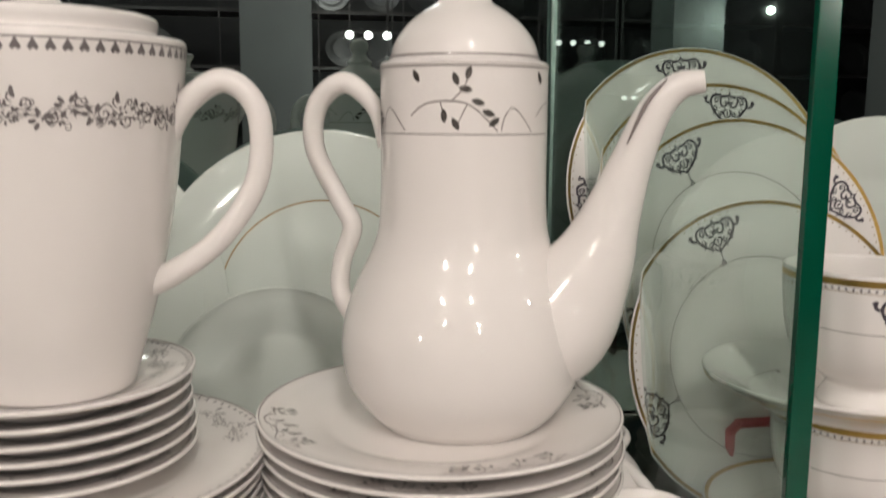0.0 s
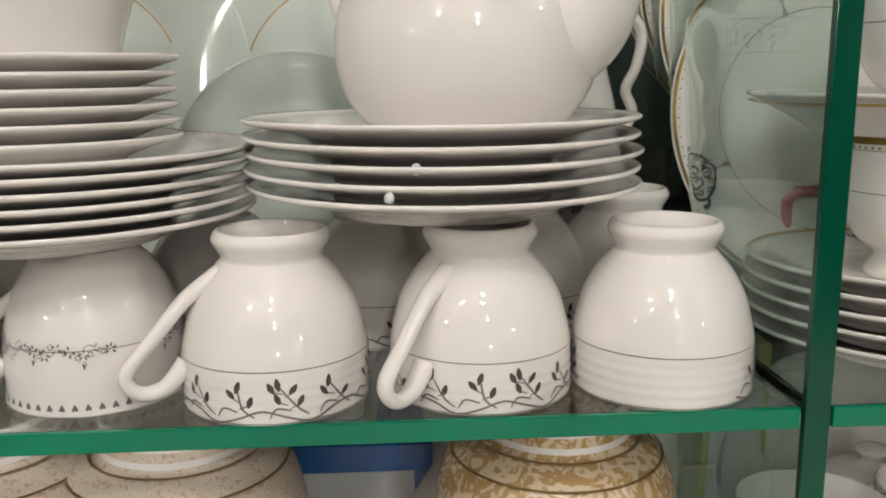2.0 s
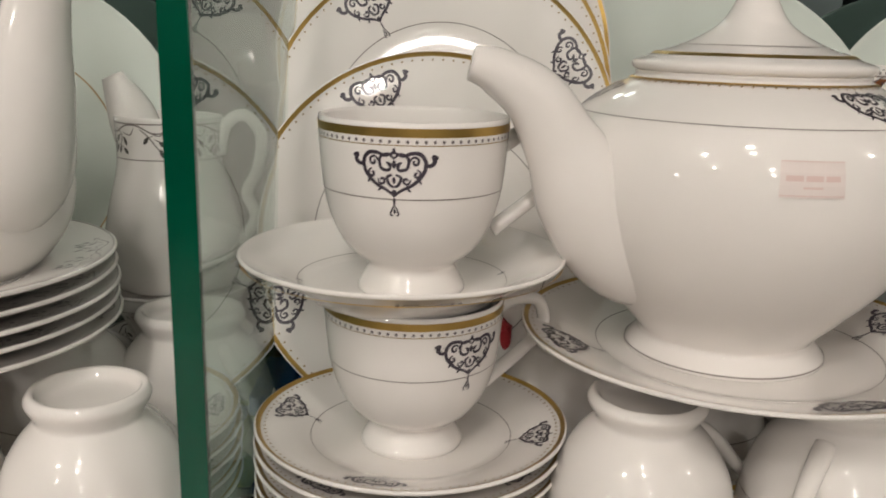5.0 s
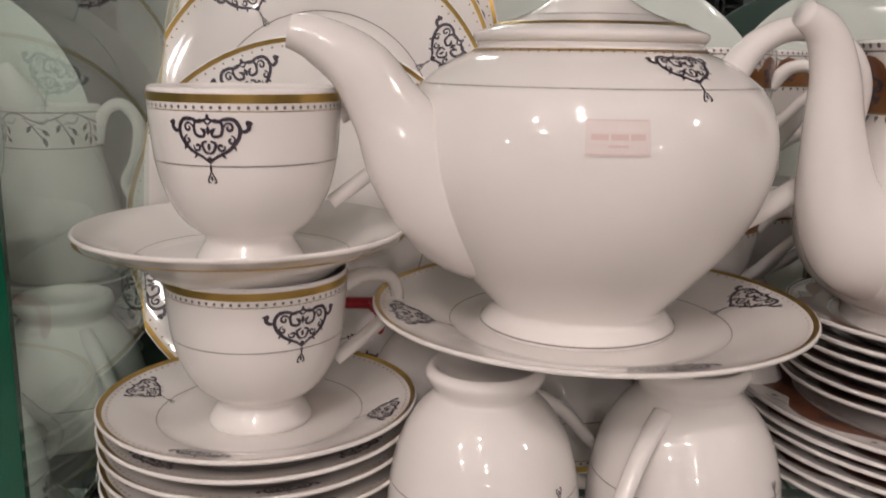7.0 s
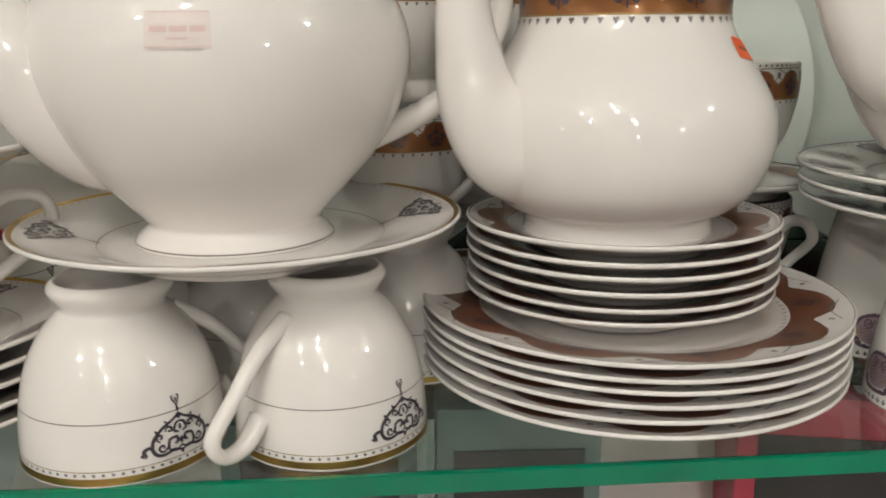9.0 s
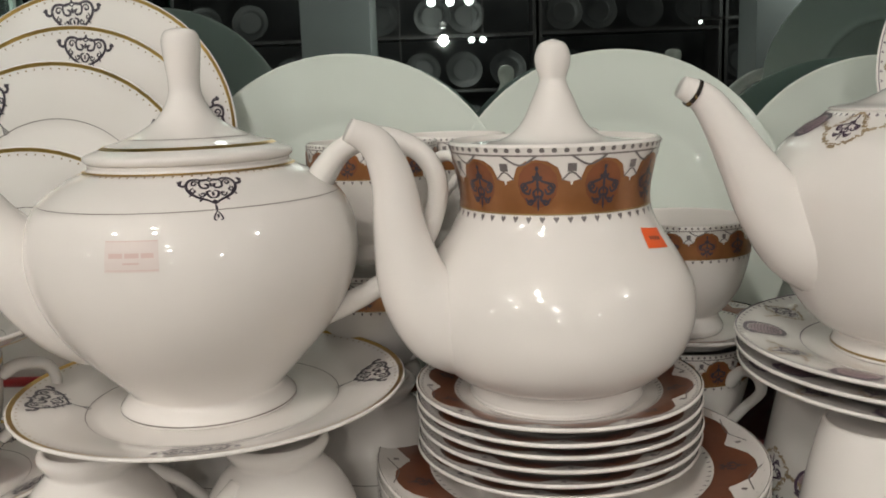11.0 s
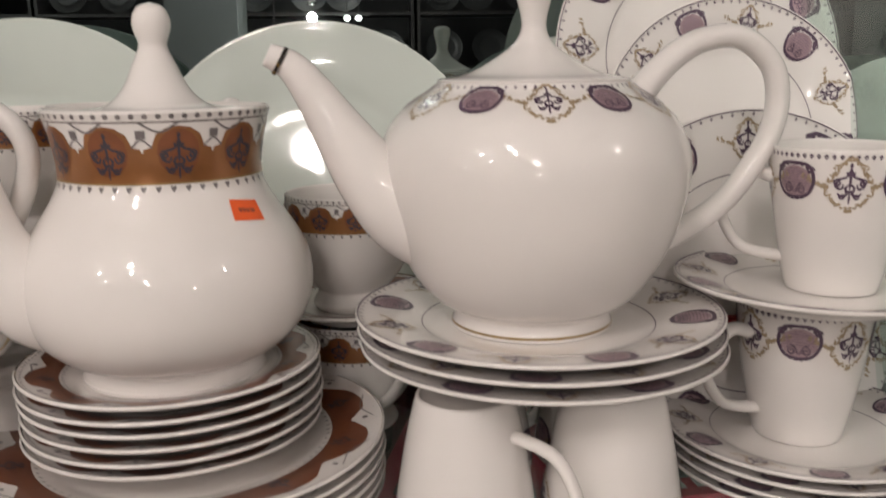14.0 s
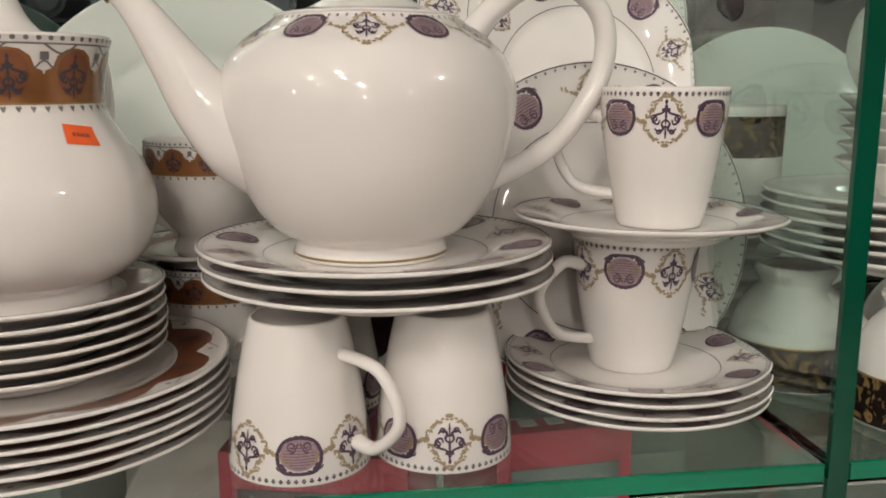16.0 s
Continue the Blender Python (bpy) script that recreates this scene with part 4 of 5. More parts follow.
POTA_BODY = [(0, 0.004), (0.044, 0.004), (0.0500, 0.0), (0.0505, 0.002), (0.0472, 0.006), (0.0438, 0.0095), (0.0462, 0.0138), (0.0600, 0.0285), (0.0745, 0.045), (0.0850, 0.0625), (0.0912, 0.080), (0.0928, 0.095), (0.0902, 0.1095), (0.0835, 0.1225), (0.0690, 0.1335), (0.0565, 0.1395), (0.0555, 0.1425), (0.054, 0.143), (0.052, 0.133)]
POTA_LID = [(0.0540, 0.1425), (0.0568, 0.1440), (0.0570, 0.1475), (0.0490, 0.1505), (0.0460, 0.1520), (0.0350, 0.1555), (0.0234, 0.1612), (0.0150, 0.1680), (0.0095, 0.1785), (0.0088, 0.1860), (0.0100, 0.1990), (0.0106, 0.2080), (0.0080, 0.2140), (0, 0.2155)]
pA = pot("round white porcelain teapot with gold rings and black ornaments", POTA_BODY, [(-0.030, -0.004, 0.058), (-0.058, -0.016, 0.064), (-0.083, -0.028, 0.086), (-0.0985, -0.035, 0.110), (-0.1120, -0.039, 0.130), (-0.130, -0.042, 0.142), (-0.142, -0.045, 0.1455)], [0.034, 0.034, 0.0265, 0.0180, 0.0145, 0.0105, 0.0075],
         [(0.072, 0, 0.128), (0.086, 0, 0.145), (0.108, 0, 0.152), (0.132, 0, 0.141), (0.140, 0, 0.118), (0.126, 0, 0.083), (0.098, 0, 0.062), (0.070, 0, 0.050)], [0.0085, 0.0068, 0.0062, 0.0060, 0.0060, 0.0060, 0.0062, 0.0075],
         pose(0.2540, 0.1000, 0.0892, 0, 0, 2), POTA_LID)
secA = Section([(0.0565, 0.1398), (0.0690, 0.1335), (0.0835, 0.1225), (0.0902, 0.1095), (0.0928, 0.095), (0.0912, 0.080), (0.0850, 0.0625)], -1)
orn = []
for j in range(3):
    orn += moved(damask(), 2 * math.pi * 0.088 * j / 3, 0.006, 0.043, -1)
decorate(pA, [("neck_band", "pA_neck", lambda: ring(secA, 0.0002, 0.0022), GOLD, "gold ring at the neck"), ("neck_dot_border", "pA_dots", lambda: printed(secA, dots(80, 2 * math.pi * 0.088, 0.0036, 0.0009), 0.088), GOLD_DARK, "row of gold dots"),
              ("shoulder_line", "pA_line", lambda: ring(secA, 0.0310, 0.0315), LINE_INK, "thin grey line"), ("ornament", "pA_orn", lambda: printed(secA, orn, 0.088, 293), INK, "black scrollwork ornaments"),
              ("lid_ring", "pA_lid", lambda: lathe([(0.0486, 0.1509), (0.0474, 0.1516), (0.0460, 0.1523)], 72, 0), GOLD, "gold ring on the lid"), ("lid_line", "pA_lid2", lambda: lathe([(0.0352, 0.1557), (0.0346, 0.1560)], 72, 0), LINE_INK, "thin line on the lid"), ("foot_line", "pA_foot", lambda: lathe([(0.0508, 0.0014), (0.0507, 0.0022)], 72, 0), LINE_INK, "thin line round the foot")])
sticker(pA, secA, 0.0525, 0.092, 266, 0.0265, 0.0152, 0, LABEL_PAPER, LABEL_PINK, "small pale pink paper label", [(-0.013, -0.0075, 0.013, -0.0071), (-0.013, 0.0064, 0.013, 0.0068), (-0.011, -0.0015, -0.004, 0.0008), (-0.003, -0.0015, 0.004, 0.0008), (0.005, -0.0015, 0.011, 0.0008), (-0.004, 0.003, 0.004, 0.0038)], "paper_label")

for R, x, y, z in ((0.116, 0.1005, 0.200, 0.120), (0.115, 0.1045, 0.248, 0.1805), (0.118, 0.1040, 0.287, 0.206), (0.125, 0.1020, 0.325, 0.230)):
    leaning("white plate with gold rim and black ornaments on a stand", R, "gold", x, y, z, 13, 0, None, "gold-rimmed plates on a stand")
plate_stand(0.108, 0.212, (0.012, 0.060, 0.082), 0.078, 0.076)
leaning("plain white dinner plate leaning on the mirror", 0.146, "", 0.305, 0.350, 0.152, 12, 0, PORCELAIN_SHADED)
leaning("plain white dinner plate leaning on the mirror", 0.146, "", 0.535, 0.350, 0.148, 12, 0, PORCELAIN_SHADED)
leaning("plain white dinner plate leaning on the mirror", 0.140, "", 0.765, 0.365, 0.142, 12, 0, PORCELAIN_SHADED)

# ---- right bay: the copper-banded set
stack(6, 0.0066, "white dinner plate with copper brown patterned rim, stacked", 0.1160, 0.0178, pose(0.4675, 0.1060, 0.0), "brown", "copper-rimmed dinner plates")
stack(6, 0.0075, "white dessert plate with copper brown patterned rim, stacked", 0.0850, 0.0178, pose(0.4612, 0.1110, 0.0395), "brown", "copper-rimmed dessert plates")
POTB_BODY = [(0, 0.004), (0.048, 0.004), (0.0510, 0.0), (0.0520, 0.002), (0.0514, 0.008), (0.0530, 0.0118), (0.0633, 0.0171), (0.0738, 0.0277), (0.0805, 0.0425), (0.0820, 0.0576), (0.0792, 0.0725), (0.0711, 0.0872), (0.0615, 0.1015), (0.0562, 0.1125), (0.0550, 0.122), (0.0568, 0.135), (0.0608, 0.1500), (0.0613, 0.1520), (0.0590, 0.153), (0.056, 0.140)]
POTB_LID = [(0.0590, 0.150), (0.0500, 0.1515), (0.0330, 0.1530), (0.0250, 0.1560), (0.0175, 0.1640), (0.0122, 0.1755), (0.0080, 0.1850), (0.0080, 0.1890), (0.0100, 0.1950), (0.0101, 0.2010), (0.0070, 0.2070), (0, 0.2095)]
pB = pot("white porcelain teapot with a broad copper brown band", POTB_BODY, [(-0.050, 0, 0.050), (-0.070, 0, 0.056), (-0.0875, 0, 0.075), (-0.0950, 0, 0.105), (-0.0985, 0, 0.135), (-0.107, 0, 0.155), (-0.122, 0, 0.164)], [0.034, 0.030, 0.0215, 0.0155, 0.0120, 0.0095, 0.0065],
         [(0.040, 0.034, 0.140), (0.052, 0.046, 0.150), (0.064, 0.058, 0.138), (0.067, 0.062, 0.112), (0.062, 0.056, 0.086), (0.048, 0.044, 0.078)], [0.0060, 0.0058, 0.0055, 0.0052, 0.0052, 0.0065],
         pose(0.4615, 0.1190, 0.0830, 0, 0, 22), POTB_LID)
secB = Section([(0.0613, 0.152), (0.0608, 0.150), (0.0568, 0.135), (0.0550, 0.122), (0.0562, 0.1125), (0.0615, 0.1015), (0.0711, 0.0872), (0.0792, 0.0725)], -1)
decorate(pB, copper_band("potB", secB, 0.0560, 0.0045, 0.0360, 10))
piece("foot_line", "pB_foot", lambda: lathe([(0.0540, 0.0005), (0.0549, 0.0013)], 72, 0), LINE_INK, pB, "thin line round the foot")
sticker(pB, secB, 0.0555, 0.066, 302, 0.0205, 0.0125, 8, TAG_ORANGE, TAG_INK, "small orange price sticker", [(-0.0055, -0.0012, -0.0035, 0.001), (-0.003, -0.0012, -0.001, 0.001), (-0.0005, -0.0010, 0.0018, 0.0012), (0.0023, -0.0010, 0.0055, 0.0012)])

# copper-banded cups and milk jugs behind
for x, y, z, hand, turn in ((0.345, 0.215, 0.150, 330, 0), (0.395, 0.270, 0.150, 330, 30), (0.345, 0.215, 0.062, 330, 10), (0.395, 0.270, 0.062, 330, 50)):
    cup("white teacup with a copper brown band, in a pile of cups", "brown", pose(x, y, z), hand, turn, "copper-banded cups")
for x, y in ((0.345, 0.215), (0.395, 0.270)):
    stack(2, 0.0088, "white saucer with copper brown rim between cups", 0.060, 0.014, pose(x, y, 0.0 if x < 0.36 else 0.0), "brown", "copper-rimmed saucers", "saucer")
MILK = [(0, 0.003), (0.026, 0.003), (0.029, 0.0), (0.035, 0.012), (0.039, 0.028), (0.036, 0.046), (0.030, 0.060), (0.0280, 0.070), (0.0290, 0.086), (0.0278, 0.086), (0.027, 0.070)]


def milk_jug(x, y, z, turn, label="white milk jug with a copper brown band"):
    j = pot(label, MILK, [(-0.026, 0, 0.066), (-0.034, 0, 0.080), (-0.040, 0, 0.089)], [0.012, 0.009, 0.004], [(0.028, 0, 0.078), (0.042, 0, 0.078), (0.050, 0, 0.058), (0.038, 0, 0.032)], [0.0042, 0.004, 0.004, 0.0045], pose(x, y, z, 0, 0, turn), None, "milk_jug")
    sec = Section([(0.0290, 0.086), (0.0280, 0.070), (0.030, 0.060), (0.036, 0.046)], -1)
    decorate(j, copper_band("milk", sec, 0.0285, 0.003, 0.019, 9))
    return j


cup("white teacup with a copper brown band, standing upright", "brown", pose(0.566, 0.225, 0.0), 300, 0, "copper-banded cups")
plate("white saucer with copper brown rim on a cup", 0.066, 0.015, pose(0.566, 0.225, 0.0824), "brown", "copper-rimmed saucers", "saucer")
cup("white teacup with a copper brown band, standing upright", "brown", pose(0.564, 0.225, 0.0890), 200, 20, "copper-banded cups")
cup("white teacup with a copper brown band, standing upright", "brown", pose(0.500, 0.270, 0.0), 200, 20, "copper-banded cups")

# ---- right bay: the purple medallion set
for x, y, hand, turn in ((0.6265, 0.0560, 322, 90), (0.7095, 0.0600, 90, 228 ), (0.640, 0.150, 30, 30), (0.725, 0.155, 30, 80)):
    cup("white tapered cup with purple medallions, upside down on the shelf", "purple", inverted(x, y, 0.0834) @ Matrix.Diagonal((1, 1, 0.967, 1)), -hand, turn, "upturned purple cups")
stack(3, 0.0092, "white plate with purple medallion rim on upturned cups", 0.1065, 0.0165, pose(0.6755, 0.1010, 0.0838), "purple", "purple plates under the teapot")
POTC_BODY = [(0, 0.004), (0.042, 0.004), (0.0462, 0.0), (0.0470, 0.0018), (0.0455, 0.0070), (0.0468, 0.0110), (0.0575, 0.0172), (0.0690, 0.031), (0.0795, 0.052), (0.0857, 0.0736), (0.0880, 0.091), (0.0862, 0.105), (0.0790, 0.119), (0.0685, 0.1285), (0.0575, 0.1355), (0.0545, 0.1385), (0.0510, 0.1385), (0.049, 0.130)]
POTC_LID = [(0.0530, 0.1385), (0.0540, 0.1400), (0.0500, 0.1412), (0.0390, 0.1432), (0.0290, 0.1475), (0.0190, 0.1535), (0.0108, 0.1600), (0.0070, 0.1680), (0.0078, 0.1765), (0.0102, 0.1860), (0.0098, 0.1930), (0.0060, 0.1962), (0, 0.1970)]
pC = pot("round white porcelain teapot with a purple medallion border", POTC_BODY, [(-0.055, 0, 0.066), (-0.074, 0, 0.074), (-0.0930, 0, 0.090), (-0.1080, 0, 0.112), (-0.1220, 0, 0.134), (-0.133, 0, 0.148), (-0.146, 0, 0.155)], [0.034, 0.029, 0.0205, 0.0150, 0.0110, 0.0085, 0.0060],
         [(0.062, 0, 0.128), (0.078, 0, 0.146), (0.100, 0, 0.160), (0.128, 0, 0.162), (0.151, 0, 0.142), (0.151, 0, 0.108), (0.126, 0, 0.070), (0.096, 0, 0.050), (0.064, 0, 0.039)], [0.0090, 0.0078, 0.0072, 0.0070, 0.0068, 0.0068, 0.0068, 0.0072, 0.0085],
         pose(0.6715, 0.1060, 0.1085, 0, 0, 8), POTC_LID)
secC = Section([(0.0545, 0.1383), (0.0575, 0.1355), (0.0685, 0.1285), (0.0790, 0.119), (0.0862, 0.105), (0.088, 0.091)], -1)
fullC = 2 * math.pi * 0.072
f0, d0 = medallion()
l0, g0 = lily()
fm, dm, ld, gd = [], [], [], []
for j in range(6):
    fm += moved(f0, fullC * j / 6, 0.0122, 0.0265, -1)
    dm += moved(d0, fullC * j / 6, 0.0122, 0.0265, -1)
    ld += moved(l0, fullC * (j + 0.5) / 6, 0.0130, 0.026, -1)
    gd += moved(g0, fullC * (j + 0.5) / 6, 0.0130, 0.030, -1)
decorate(pC, [("clover_border", "pC_clover", lambda: printed(secC, clovers(72, fullC, 0.0020, 0.0014), 0.072), PURPLE, "row of purple clovers"), ("medallion_field", "pC_field", lambda: printed(secC, fm, 0.072, 228), MAUVE, "mauve oval medallions"),
              ("medallion_outline", "pC_out", lambda: printed(secC, dm, 0.072, 228, 0.0005), PURPLE, "dark medallion outlines"), ("scroll", "pC_scroll", lambda: printed(secC, ld, 0.072, 228, 0.0005), PURPLE, "dark scroll ornaments"), ("garland", "pC_gar", lambda: printed(secC, gd, 0.072, 228, 0.0004), BEIGE, "beige garlands"),
              ("foot_band", "pC_foot", lambda: lathe([(0.0462, 0.0002), (0.0471, 0.0020), (0.0468, 0.0032)], 72, 0), GOLD_DARK, "dark lustre band round the foot")])
secCl = Section([(0.0538, 0.1402), (0.0500, 0.1414), (0.0390, 0.1434), (0.0290, 0.1477), (0.0190, 0.1537)], -1)
piece("lid_medallion_print", "pC_lidm", lambda: printed(secCl, sum([moved(f0, 2 * math.pi * 0.04 * j / 5, 0.012, 0.016, -1) for j in range(5)], []), 0.04, 250), MAUVE, pC, "mauve ovals on the lid")
piece("lid_scroll_print", "pC_lids", lambda: printed(secCl, sum([moved(l0 + g0, 2 * math.pi * 0.04 * (j + 0.5) / 5, 0.012, 0.015, -1) for j in range(5)], []), 0.04, 250), PURPLE, pC, "dark scrolls on the lid")
part("spout_band", tube([(-0.1385, 0, 0.1510), (-0.1394, 0, 0.1515), (-0.1403, 0, 0.1520)], [0.0081, 0.0080, 0.0078], 20, 3), PATTERN_DARK, pC, "dark lustre band near the spout tip")

PS = "white saucer with purple medallion rim"
stack(4, 0.0070, PS + ", in a stack", 0.0860, 0.0165, pose(0.8450, 0.1080, 0.0), "purple", "purple saucers", "saucer")
cup("white tapered cup with purple medallions on a saucer", "purple", pose(0.8440, 0.1140, 0.0272), 190, 60, "purple cups")
plate(PS + " balanced on a cup", 0.0868, 0.0165, pose(0.8500, 0.1100, 0.1136), "purple", "purple saucers", "saucer")
cup("white tapered cup with purple medallions on a saucer", "purple", pose(0.8600, 0.1160, 0.1200), 165, 205, "purple cups")
for R, x, y, z in ((0.118, 0.8370, 0.184, 0.107), (0.095, 0.8340, 0.228, 0.2057), (0.116, 0.8380, 0.305, 0.259)):
    leaning("white plate with purple medallion rim on a red stand", R, "purple", x, y, z, 12, 0, None, "purple plates on a stand")
plate_stand(0.815, 0.205, (0.014, 0.100, 0.140), 0.085, 0.084)

# ---- third bay
DK = "white cup with a broad dark floral band, upside down"
for x, y in ((0.985, 0.150), (1.020, 0.062), (1.085, 0.150), (1.110, 0.062)):
    cup(DK, "dark", inverted(x, y, 0.082), 60, 0, "dark-banded cups")
stack(6, 0.0078, "white plate in a stack beyond the partition", 0.100, 0.0165, pose(1.055, 0.125, 0.0832), "floral", "plates beyond the partition")
stack(5, 0.0110, "small white bowl in a stack beyond the partition", 0.060, 0.026, pose(1.060, 0.120, 0.1330), "", "bowls beyond the partition", "bowl")
pot("round white porcelain pot on a stack of bowls", [(0, 0.003), (0.03, 0.003), (0.033, 0.0), (0.048, 0.015), (0.060, 0.042), (0.055, 0.070), (0.038, 0.086), (0.036, 0.088)], None, None, [(0.050, 0, 0.07), (0.075, 0, 0.065), (0.08, 0, 0.04), (0.055, 0, 0.022)], [0.005, 0.005, 0.005, 0.005], pose(1.062, 0.120, 0.1865), [(0.037, 0.087), (0.030, 0.096), (0.008, 0.103), (0.006, 0.112), (0, 0.116)], "sugar_pot")
MUG_OUT = [(0.030, 0.0), (0.036, 0.004), (0.0385, 0.03), (0.0395, 0.085), (0.0400, 0.092)]
mug = thing("tumbler", "white tumbler with a dark floral band beyond the partition", "tumbler", pose(0.972, 0.235, 0.096))
part("body", lathe([(0, 0.004), (0.028, 0.004)] + MUG_OUT + [(0.0385, 0.092), (0.036, 0.02), (0, 0.010)], 56, 3), PORCELAIN, mug)
part("pattern_band", ring(Section(list(reversed(MUG_OUT)), -1), 0.003, 0.034), PATTERN_DARK, mug, "broad dark floral band")
stack(6, 0.0158, "deep white dish under the tumbler", 0.045, 0.017, pose(0.972, 0.235, 0.0), "", "dishes beyond the partition", "dish")
leaning("large white plate leaning on the mirror beyond the partition", 0.130, "", 1.075, 0.370, 0.132, 12, 0, PORCELAIN_SHADED)

# ---- lower shelf, seen under the glass
LOW = -0.23


def lower_bowl(x, y, mat, label):
    """A deep covered bowl whose ringed foot is turned up."""
    b = thing("bowl", label, "bowl", pose(x, y, LOW))
    part("body", lathe([(0.0, 0.185), (0.032, 0.185), (0.036, 0.198), (0.040, 0.200), (0.041, 0.196), (0.0415, 0.190), (0.046, 0.187), (0.058, 0.178), (0.066, 0.160), (0.0685, 0.130), (0.066, 0.06), (0.060, 0.0), (0.056, 0.0)], 72, 3), mat, b)
    part("foot_ring", lathe([(0.0418, 0.1905), (0.0405, 0.1965), (0.0405, 0.2012), (0.0370, 0.2012), (0.0340, 0.196)], 72, 2), PORCELAIN, b, "white ringed foot")
    for r, z in ((0.0465, 0.1876), (0.0588, 0.1780)):
        part("gold_line", lathe([(r - 0.0006, z + 0.0008), (r + 0.0008, z + 0.0002)], 72, 0), GOLD_DARK, b, "thin gold line")
    return b


lower_bowl(-0.314, 0.085, PEACH, "upturned bowl with a peach speckled floral pattern")
lower_bowl(-0.106, 0.085, PATTERN_GOLD, "upturned bowl with a gold scroll pattern")
for x, y in ((-0.42, 0.09), (-0.52, 0.09)):
    lower_bowl(x, y, PEACH, "upturned bowl with a peach speckled floral pattern")
lowpot = pot("white porcelain teapot on the lower shelf", [(0, 0.003), (0.04, 0.003), (0.043, 0.0), (0.06, 0.03), (0.07, 0.07), (0.055, 0.11), (0.045, 0.125), (0.043, 0.125)], [(-0.055, 0, 0.05), (-0.085, 0, 0.08), (-0.095, 0, 0.12), (-0.085, 0, 0.168), (-0.070, 0, 0.192)], [0.02, 0.015, 0.012, 0.0095, 0.0085], None, None, pose(-0.135, 0.24, LOW, 0, 0, 0), [(0.044, 0.125), (0.03, 0.140), (0.008, 0.15), (0, 0.16)])
for x, y, turn in ((0.140, 0.245, 0), (-0.205, 0.300, 0), (0.030, 0.300, 0), (0.560, 0.260, 0), (0.520, 0.300, 0)):
    plate("plain white plate leaning on the lower shelf", 0.082, 0.014, pose(x, y, LOW + 0.0835, 78, 0, turn), "", "plates on the lower shelf")
for x, y in ((0.075, 0.130), (0.170, 0.140), (0.115, 0.060)):
    c = cup("white teacup standing on a pile of bowls", "leaf", pose(x, y, LOW + 0.030), 30, 0, "cups on the lower shelf")
    plate("plain white dish on the lower shelf", 0.050, 0.026, pose(x, y, LOW), "", "dishes on the lower shelf", "dish")
lids = pot("white covered sugar pot on the lower shelf", [(0, 0.003), (0.03, 0.003), (0.034, 0.0), (0.045, 0.02), (0.05, 0.05), (0.042, 0.08), (0.036, 0.09), (0.034, 0.09)], None, None, [(0.04, 0, 0.08), (0.06, 0, 0.075), (0.065, 0, 0.05), (0.046, 0, 0.03)], [0.004] * 4, pose(0.150, 0.200, LOW), [(0.035, 0.09), (0.028, 0.098), (0.008, 0.104), (0.012, 0.114), (0, 0.118)], "sugar_pot")


def carton(name, label, x0, y0, z0, x1, y1, z1, mat, panel=None, turn=0.0, bars=0):
    b = thing(name, label, "box", pose((x0 + x1) / 2, (y0 + y1) / 2, z0, 0, 0, turn))
    w, d, h = (x1 - x0) / 2, (y1 - y0) / 2, z1 - z0
    part("body", box(-w, -d, 0, w, d, h, 0.0015), mat, b, smooth=False)
    if panel:
        part("front_panel", box(-w * 0.8, -d - 0.0012, h * 0.15, w * 0.8, -d - 0.0002, h * 0.85), panel, b, "printed front panel", smooth=False)
        part("top_panel", box(-w * 0.75, -d * 0.7, h + 0.0002, w * 0.4, d * 0.7, h + 0.0012), panel, b, "printed top panel", smooth=False)
    for k in range(bars):
        part("print_bar", box(-w * 0.6 + k * w * 1.2 / bars, -d * 0.9, h + 0.0014, -w * 0.6 + (k + 0.6) * w * 1.2 / bars, -d * 0.76, h + 0.002), WHITE_CARD, b, smooth=False)
    return b


carton("carton", "blue wrapped carton lying on the lower shelf", -0.300, 0.200, LOW, -0.170, 0.330, -0.100, BLUE, WHITE_CARD)
carton("carton", "blue plastic packet at the back of the shelf", -0.030, 0.300, LOW, 0.050, 0.390, -0.040, BLUE)
carton("carton", "yellow and white carton on the lower shelf", 0.045, 0.240, LOW, 0.095, 0.330, -0.055, YELLOW, WHITE_CARD)
carton("carton", "grey teal carton with a printed window", 0.215, 0.180, LOW, 0.345, 0.330, -0.060, TEAL_CARD, BLACK_GOODS, 4, 7)
carton("carton", "grey teal carton with a printed window", 0.365, 0.150, LOW, 0.470, 0.300, -0.045, TEAL_CARD, BLACK_GOODS, -3, 8)
carton("carton", "pink carton with white print on the lower shelf", 0.585, 0.150, LOW, 0.720, 0.330, -0.050, PINK, BLACK_GOODS, -14, 5)
carton("carton", "pink carton with a clear window on the lower shelf", 0.755, 0.160, LOW, 0.860, 0.330, -0.045, PINK, TEAL_CARD, 5, 3)
carton("carton", "red carton lying on the lower shelf", -0.260, 0.120, LOW, -0.180, 0.190, -0.150, PINK, WHITE_CARD)
bm = bmesh.new()
bmesh.ops.create_cone(bm, cap_ends=True, segments=24, radius1=0.0055, radius2=0.0055, depth=0.034, matrix=pose(0, 0, 0, 0, 90))
bolt = thing("shelf_bolt", "chrome bolt through the glass partition", "bolt", pose(0.004, 0.110, -0.016))
part("shaft", bm, CHROME, bolt)
for sx in (-0.017, 0.017):
    bm = bmesh.new()
    bmesh.ops.create_cone(bm, cap_ends=True, segments=24, radius1=0.008, radius2=0.008, depth=0.004, matrix=pose(sx, 0, 0, 0, 90))
    part("washer", bm, CHROME, bolt)

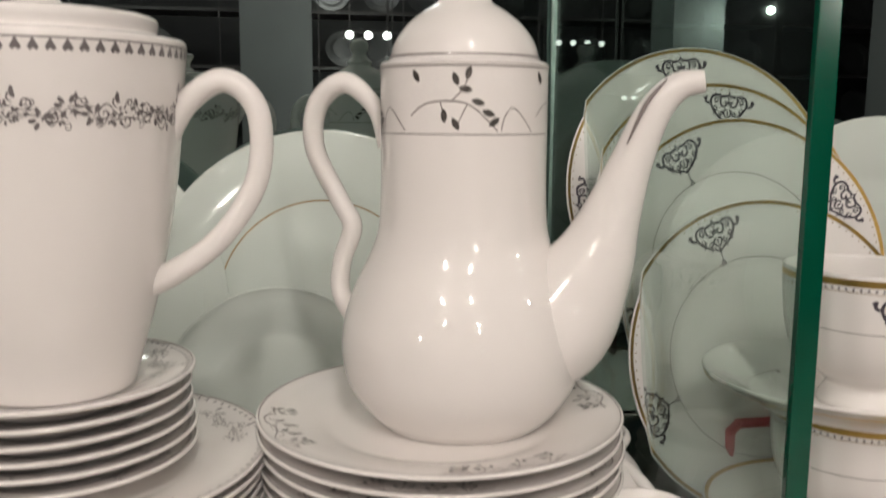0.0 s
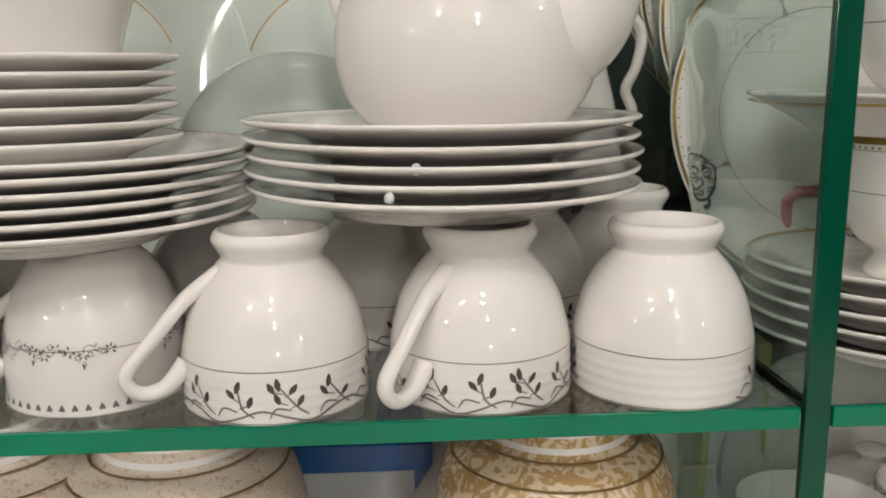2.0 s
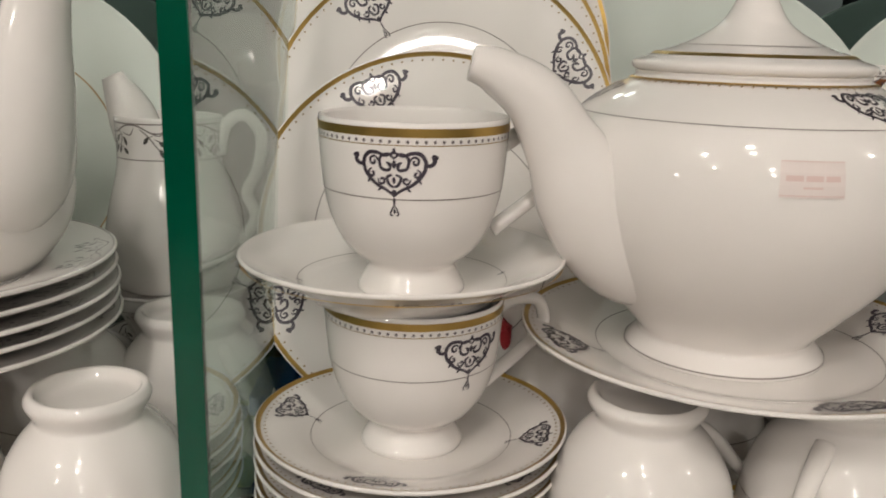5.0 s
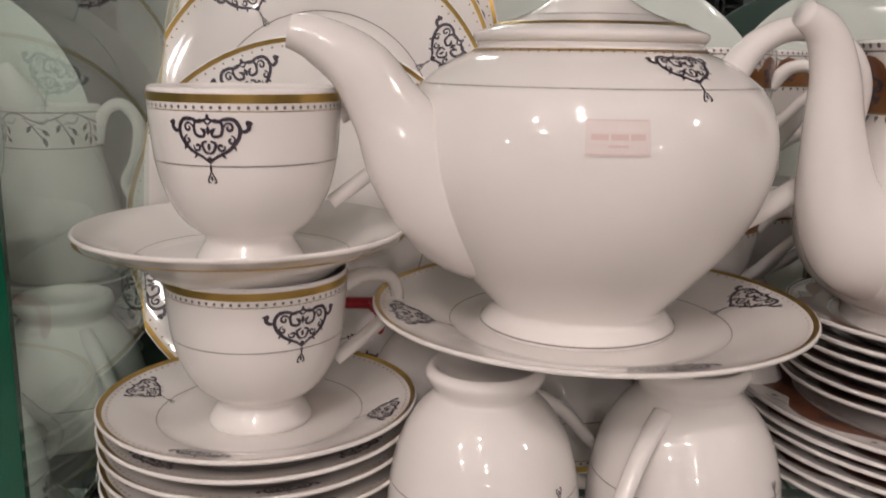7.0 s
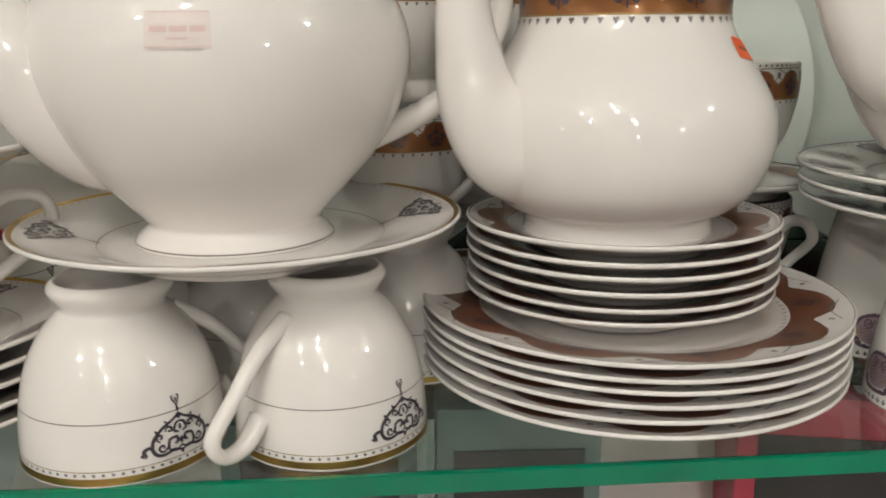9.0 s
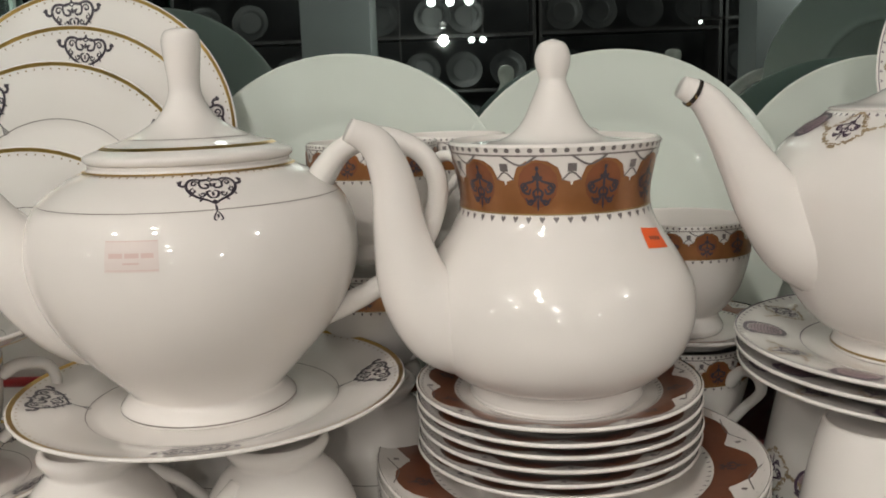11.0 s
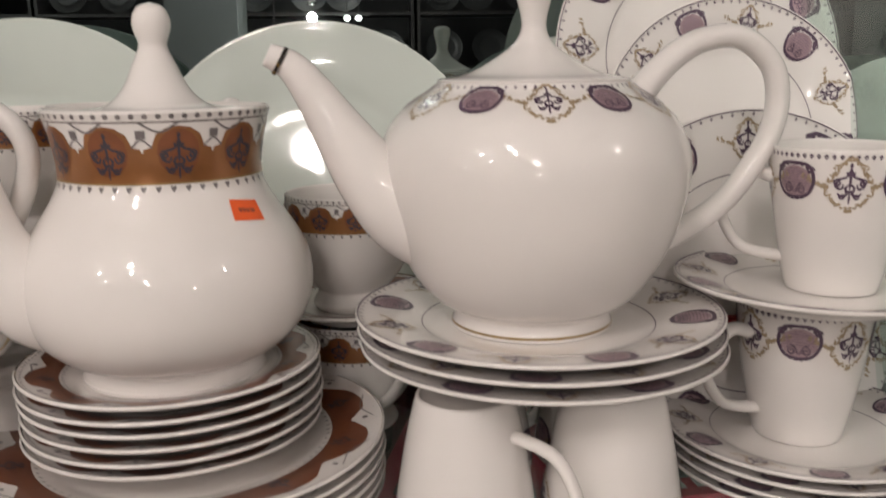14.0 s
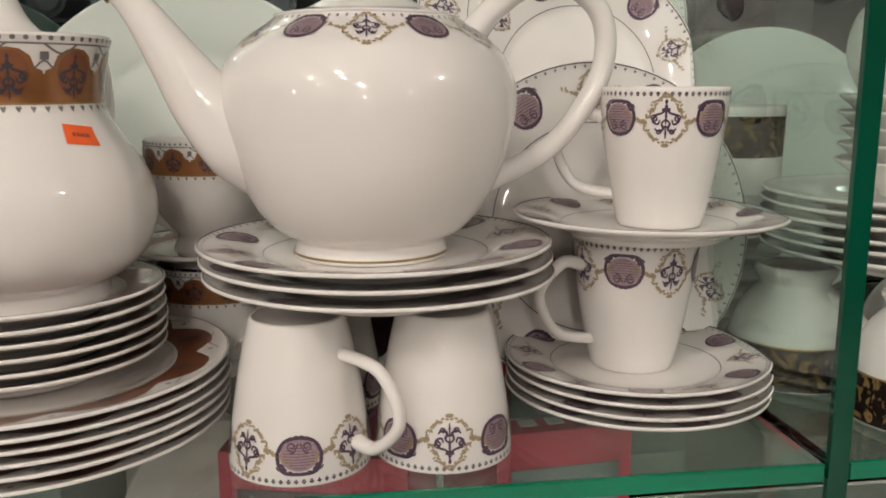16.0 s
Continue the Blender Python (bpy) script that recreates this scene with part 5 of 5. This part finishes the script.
# ---------------------------------------------------------------- the shop behind the camera, seen in the mirror
# invented cords and caps that carry the added fill globes
for x, y, z in FILL_GLOBES:
    g = thing("fill_pendant", "small pendant lamp hanging from the shop ceiling", "lamp", pose(x, y, z), "pendant lamps")
    piece("cord", "cord_%d" % round(z * 100), lambda: box(-0.003, -0.003, 0.075, 0.003, 0.003, 1.85 - z), BLACK_GOODS, g, smooth=False)
    piece("cap", "pendant_cap", lambda: lathe([(0.0, 0.09), (0.018, 0.088), (0.022, 0.066), (0.020, 0.060), (0.0, 0.060)], 24, 0), CHROME, g)
for x, y, z in DOWNLIGHTS:
    d = thing("downlight", "round white ceiling downlight", "ceiling light", pose(x, y, z + 0.1), "ceiling downlights")
    piece("housing", "downlight_ring", lambda: lathe([(0.052, -0.104), (0.060, -0.106), (0.062, -0.100), (0.062, 0.0), (0.052, 0.0), (0.052, -0.104)], 32, 0), CHROME, d)
for i, (x, w) in enumerate(((-0.26, 0.36), (2.05, 0.30), (3.6, 0.4), (-2.6, 0.4))):
    slab("pillar", x - w / 2, -3.4 - w, -1.1, x + w / 2, -3.4, 1.85, PILLAR, "grey painted square pillar of the shop", "pillar")


def display_rack(x, y):
    """A dark shop rack with shelves."""
    r = thing("display_rack", "dark shop rack with plates and glassware", "rack", pose(x, y, -1.1))
    for sx in (-0.6, 0.6):
        part("upright", box(sx - 0.02, -0.18, 0, sx + 0.02, 0.18, 2.3), BLACK_GOODS, r, smooth=False)
    for k in range(6):
        part("shelf_board", box(-0.58, -0.18, 0.25 + k * 0.36, 0.58, 0.18, 0.27 + k * 0.36), BLACK_GOODS, r, smooth=False)
    return r


# near-black colour stands in for the low light on the rack plates
RACK_PLATE = material("shaded_rack_plate", (0.020, 0.020, 0.021), 0.35, vary=0.3, scale=9)
rnd = random.Random(12)
for i in range(9):
    x = -4.6 + i * 1.22
    display_rack(x, -4.9)
    for k in range(1, 6):
        for j in range(rnd.randint(2, 4)):
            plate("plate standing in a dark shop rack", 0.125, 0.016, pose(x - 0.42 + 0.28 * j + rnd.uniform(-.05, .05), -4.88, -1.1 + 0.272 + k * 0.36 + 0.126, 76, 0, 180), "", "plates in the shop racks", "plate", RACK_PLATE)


def lamp_row(x, y, z, n, step, size):
    """A row of small lit shop lamps on a rail."""
    r = thing("lamp_row", "row of small bright shop lamps on a rail", "lamp", pose(x, y, z))
    part("rail", box(-0.05, -0.01, 0.012, n * step, 0.01, 0.03), BLACK_GOODS, r, smooth=False)
    for k in range(n):
        bm = bmesh.new()
        bmesh.ops.create_uvsphere(bm, u_segments=12, v_segments=8, radius=size, matrix=pose(k * step, 0, 0))
        part("bulb", bm, LAMP_GLOW, r, "glowing bulb")
    for sx in (0.0, (n - 1) * step):
        part("rod", box(sx - 0.004, -0.004, 0.03, sx + 0.004, 0.004, 1.85 - z), BLACK_GOODS, r, smooth=False)


for x, y, z, n, step, size in ((-2.3, -4.5, 0.42, 5, 0.075, 0.018), (-0.6, -4.4, 0.46, 4, 0.09, 0.020), (0.2, -4.5, 0.80, 3, 0.12, 0.028), (-1.9, -4.5, 0.78, 4, 0.10, 0.02), (1.9, -4.5, 0.62, 2, 0.5, 0.012), (0.45, -4.3, 0.55, 2, 0.07, 0.02), (-0.3, -4.4, 0.22, 6, 0.06, 0.014)):
    lamp_row(x, y, z, n, step, size)
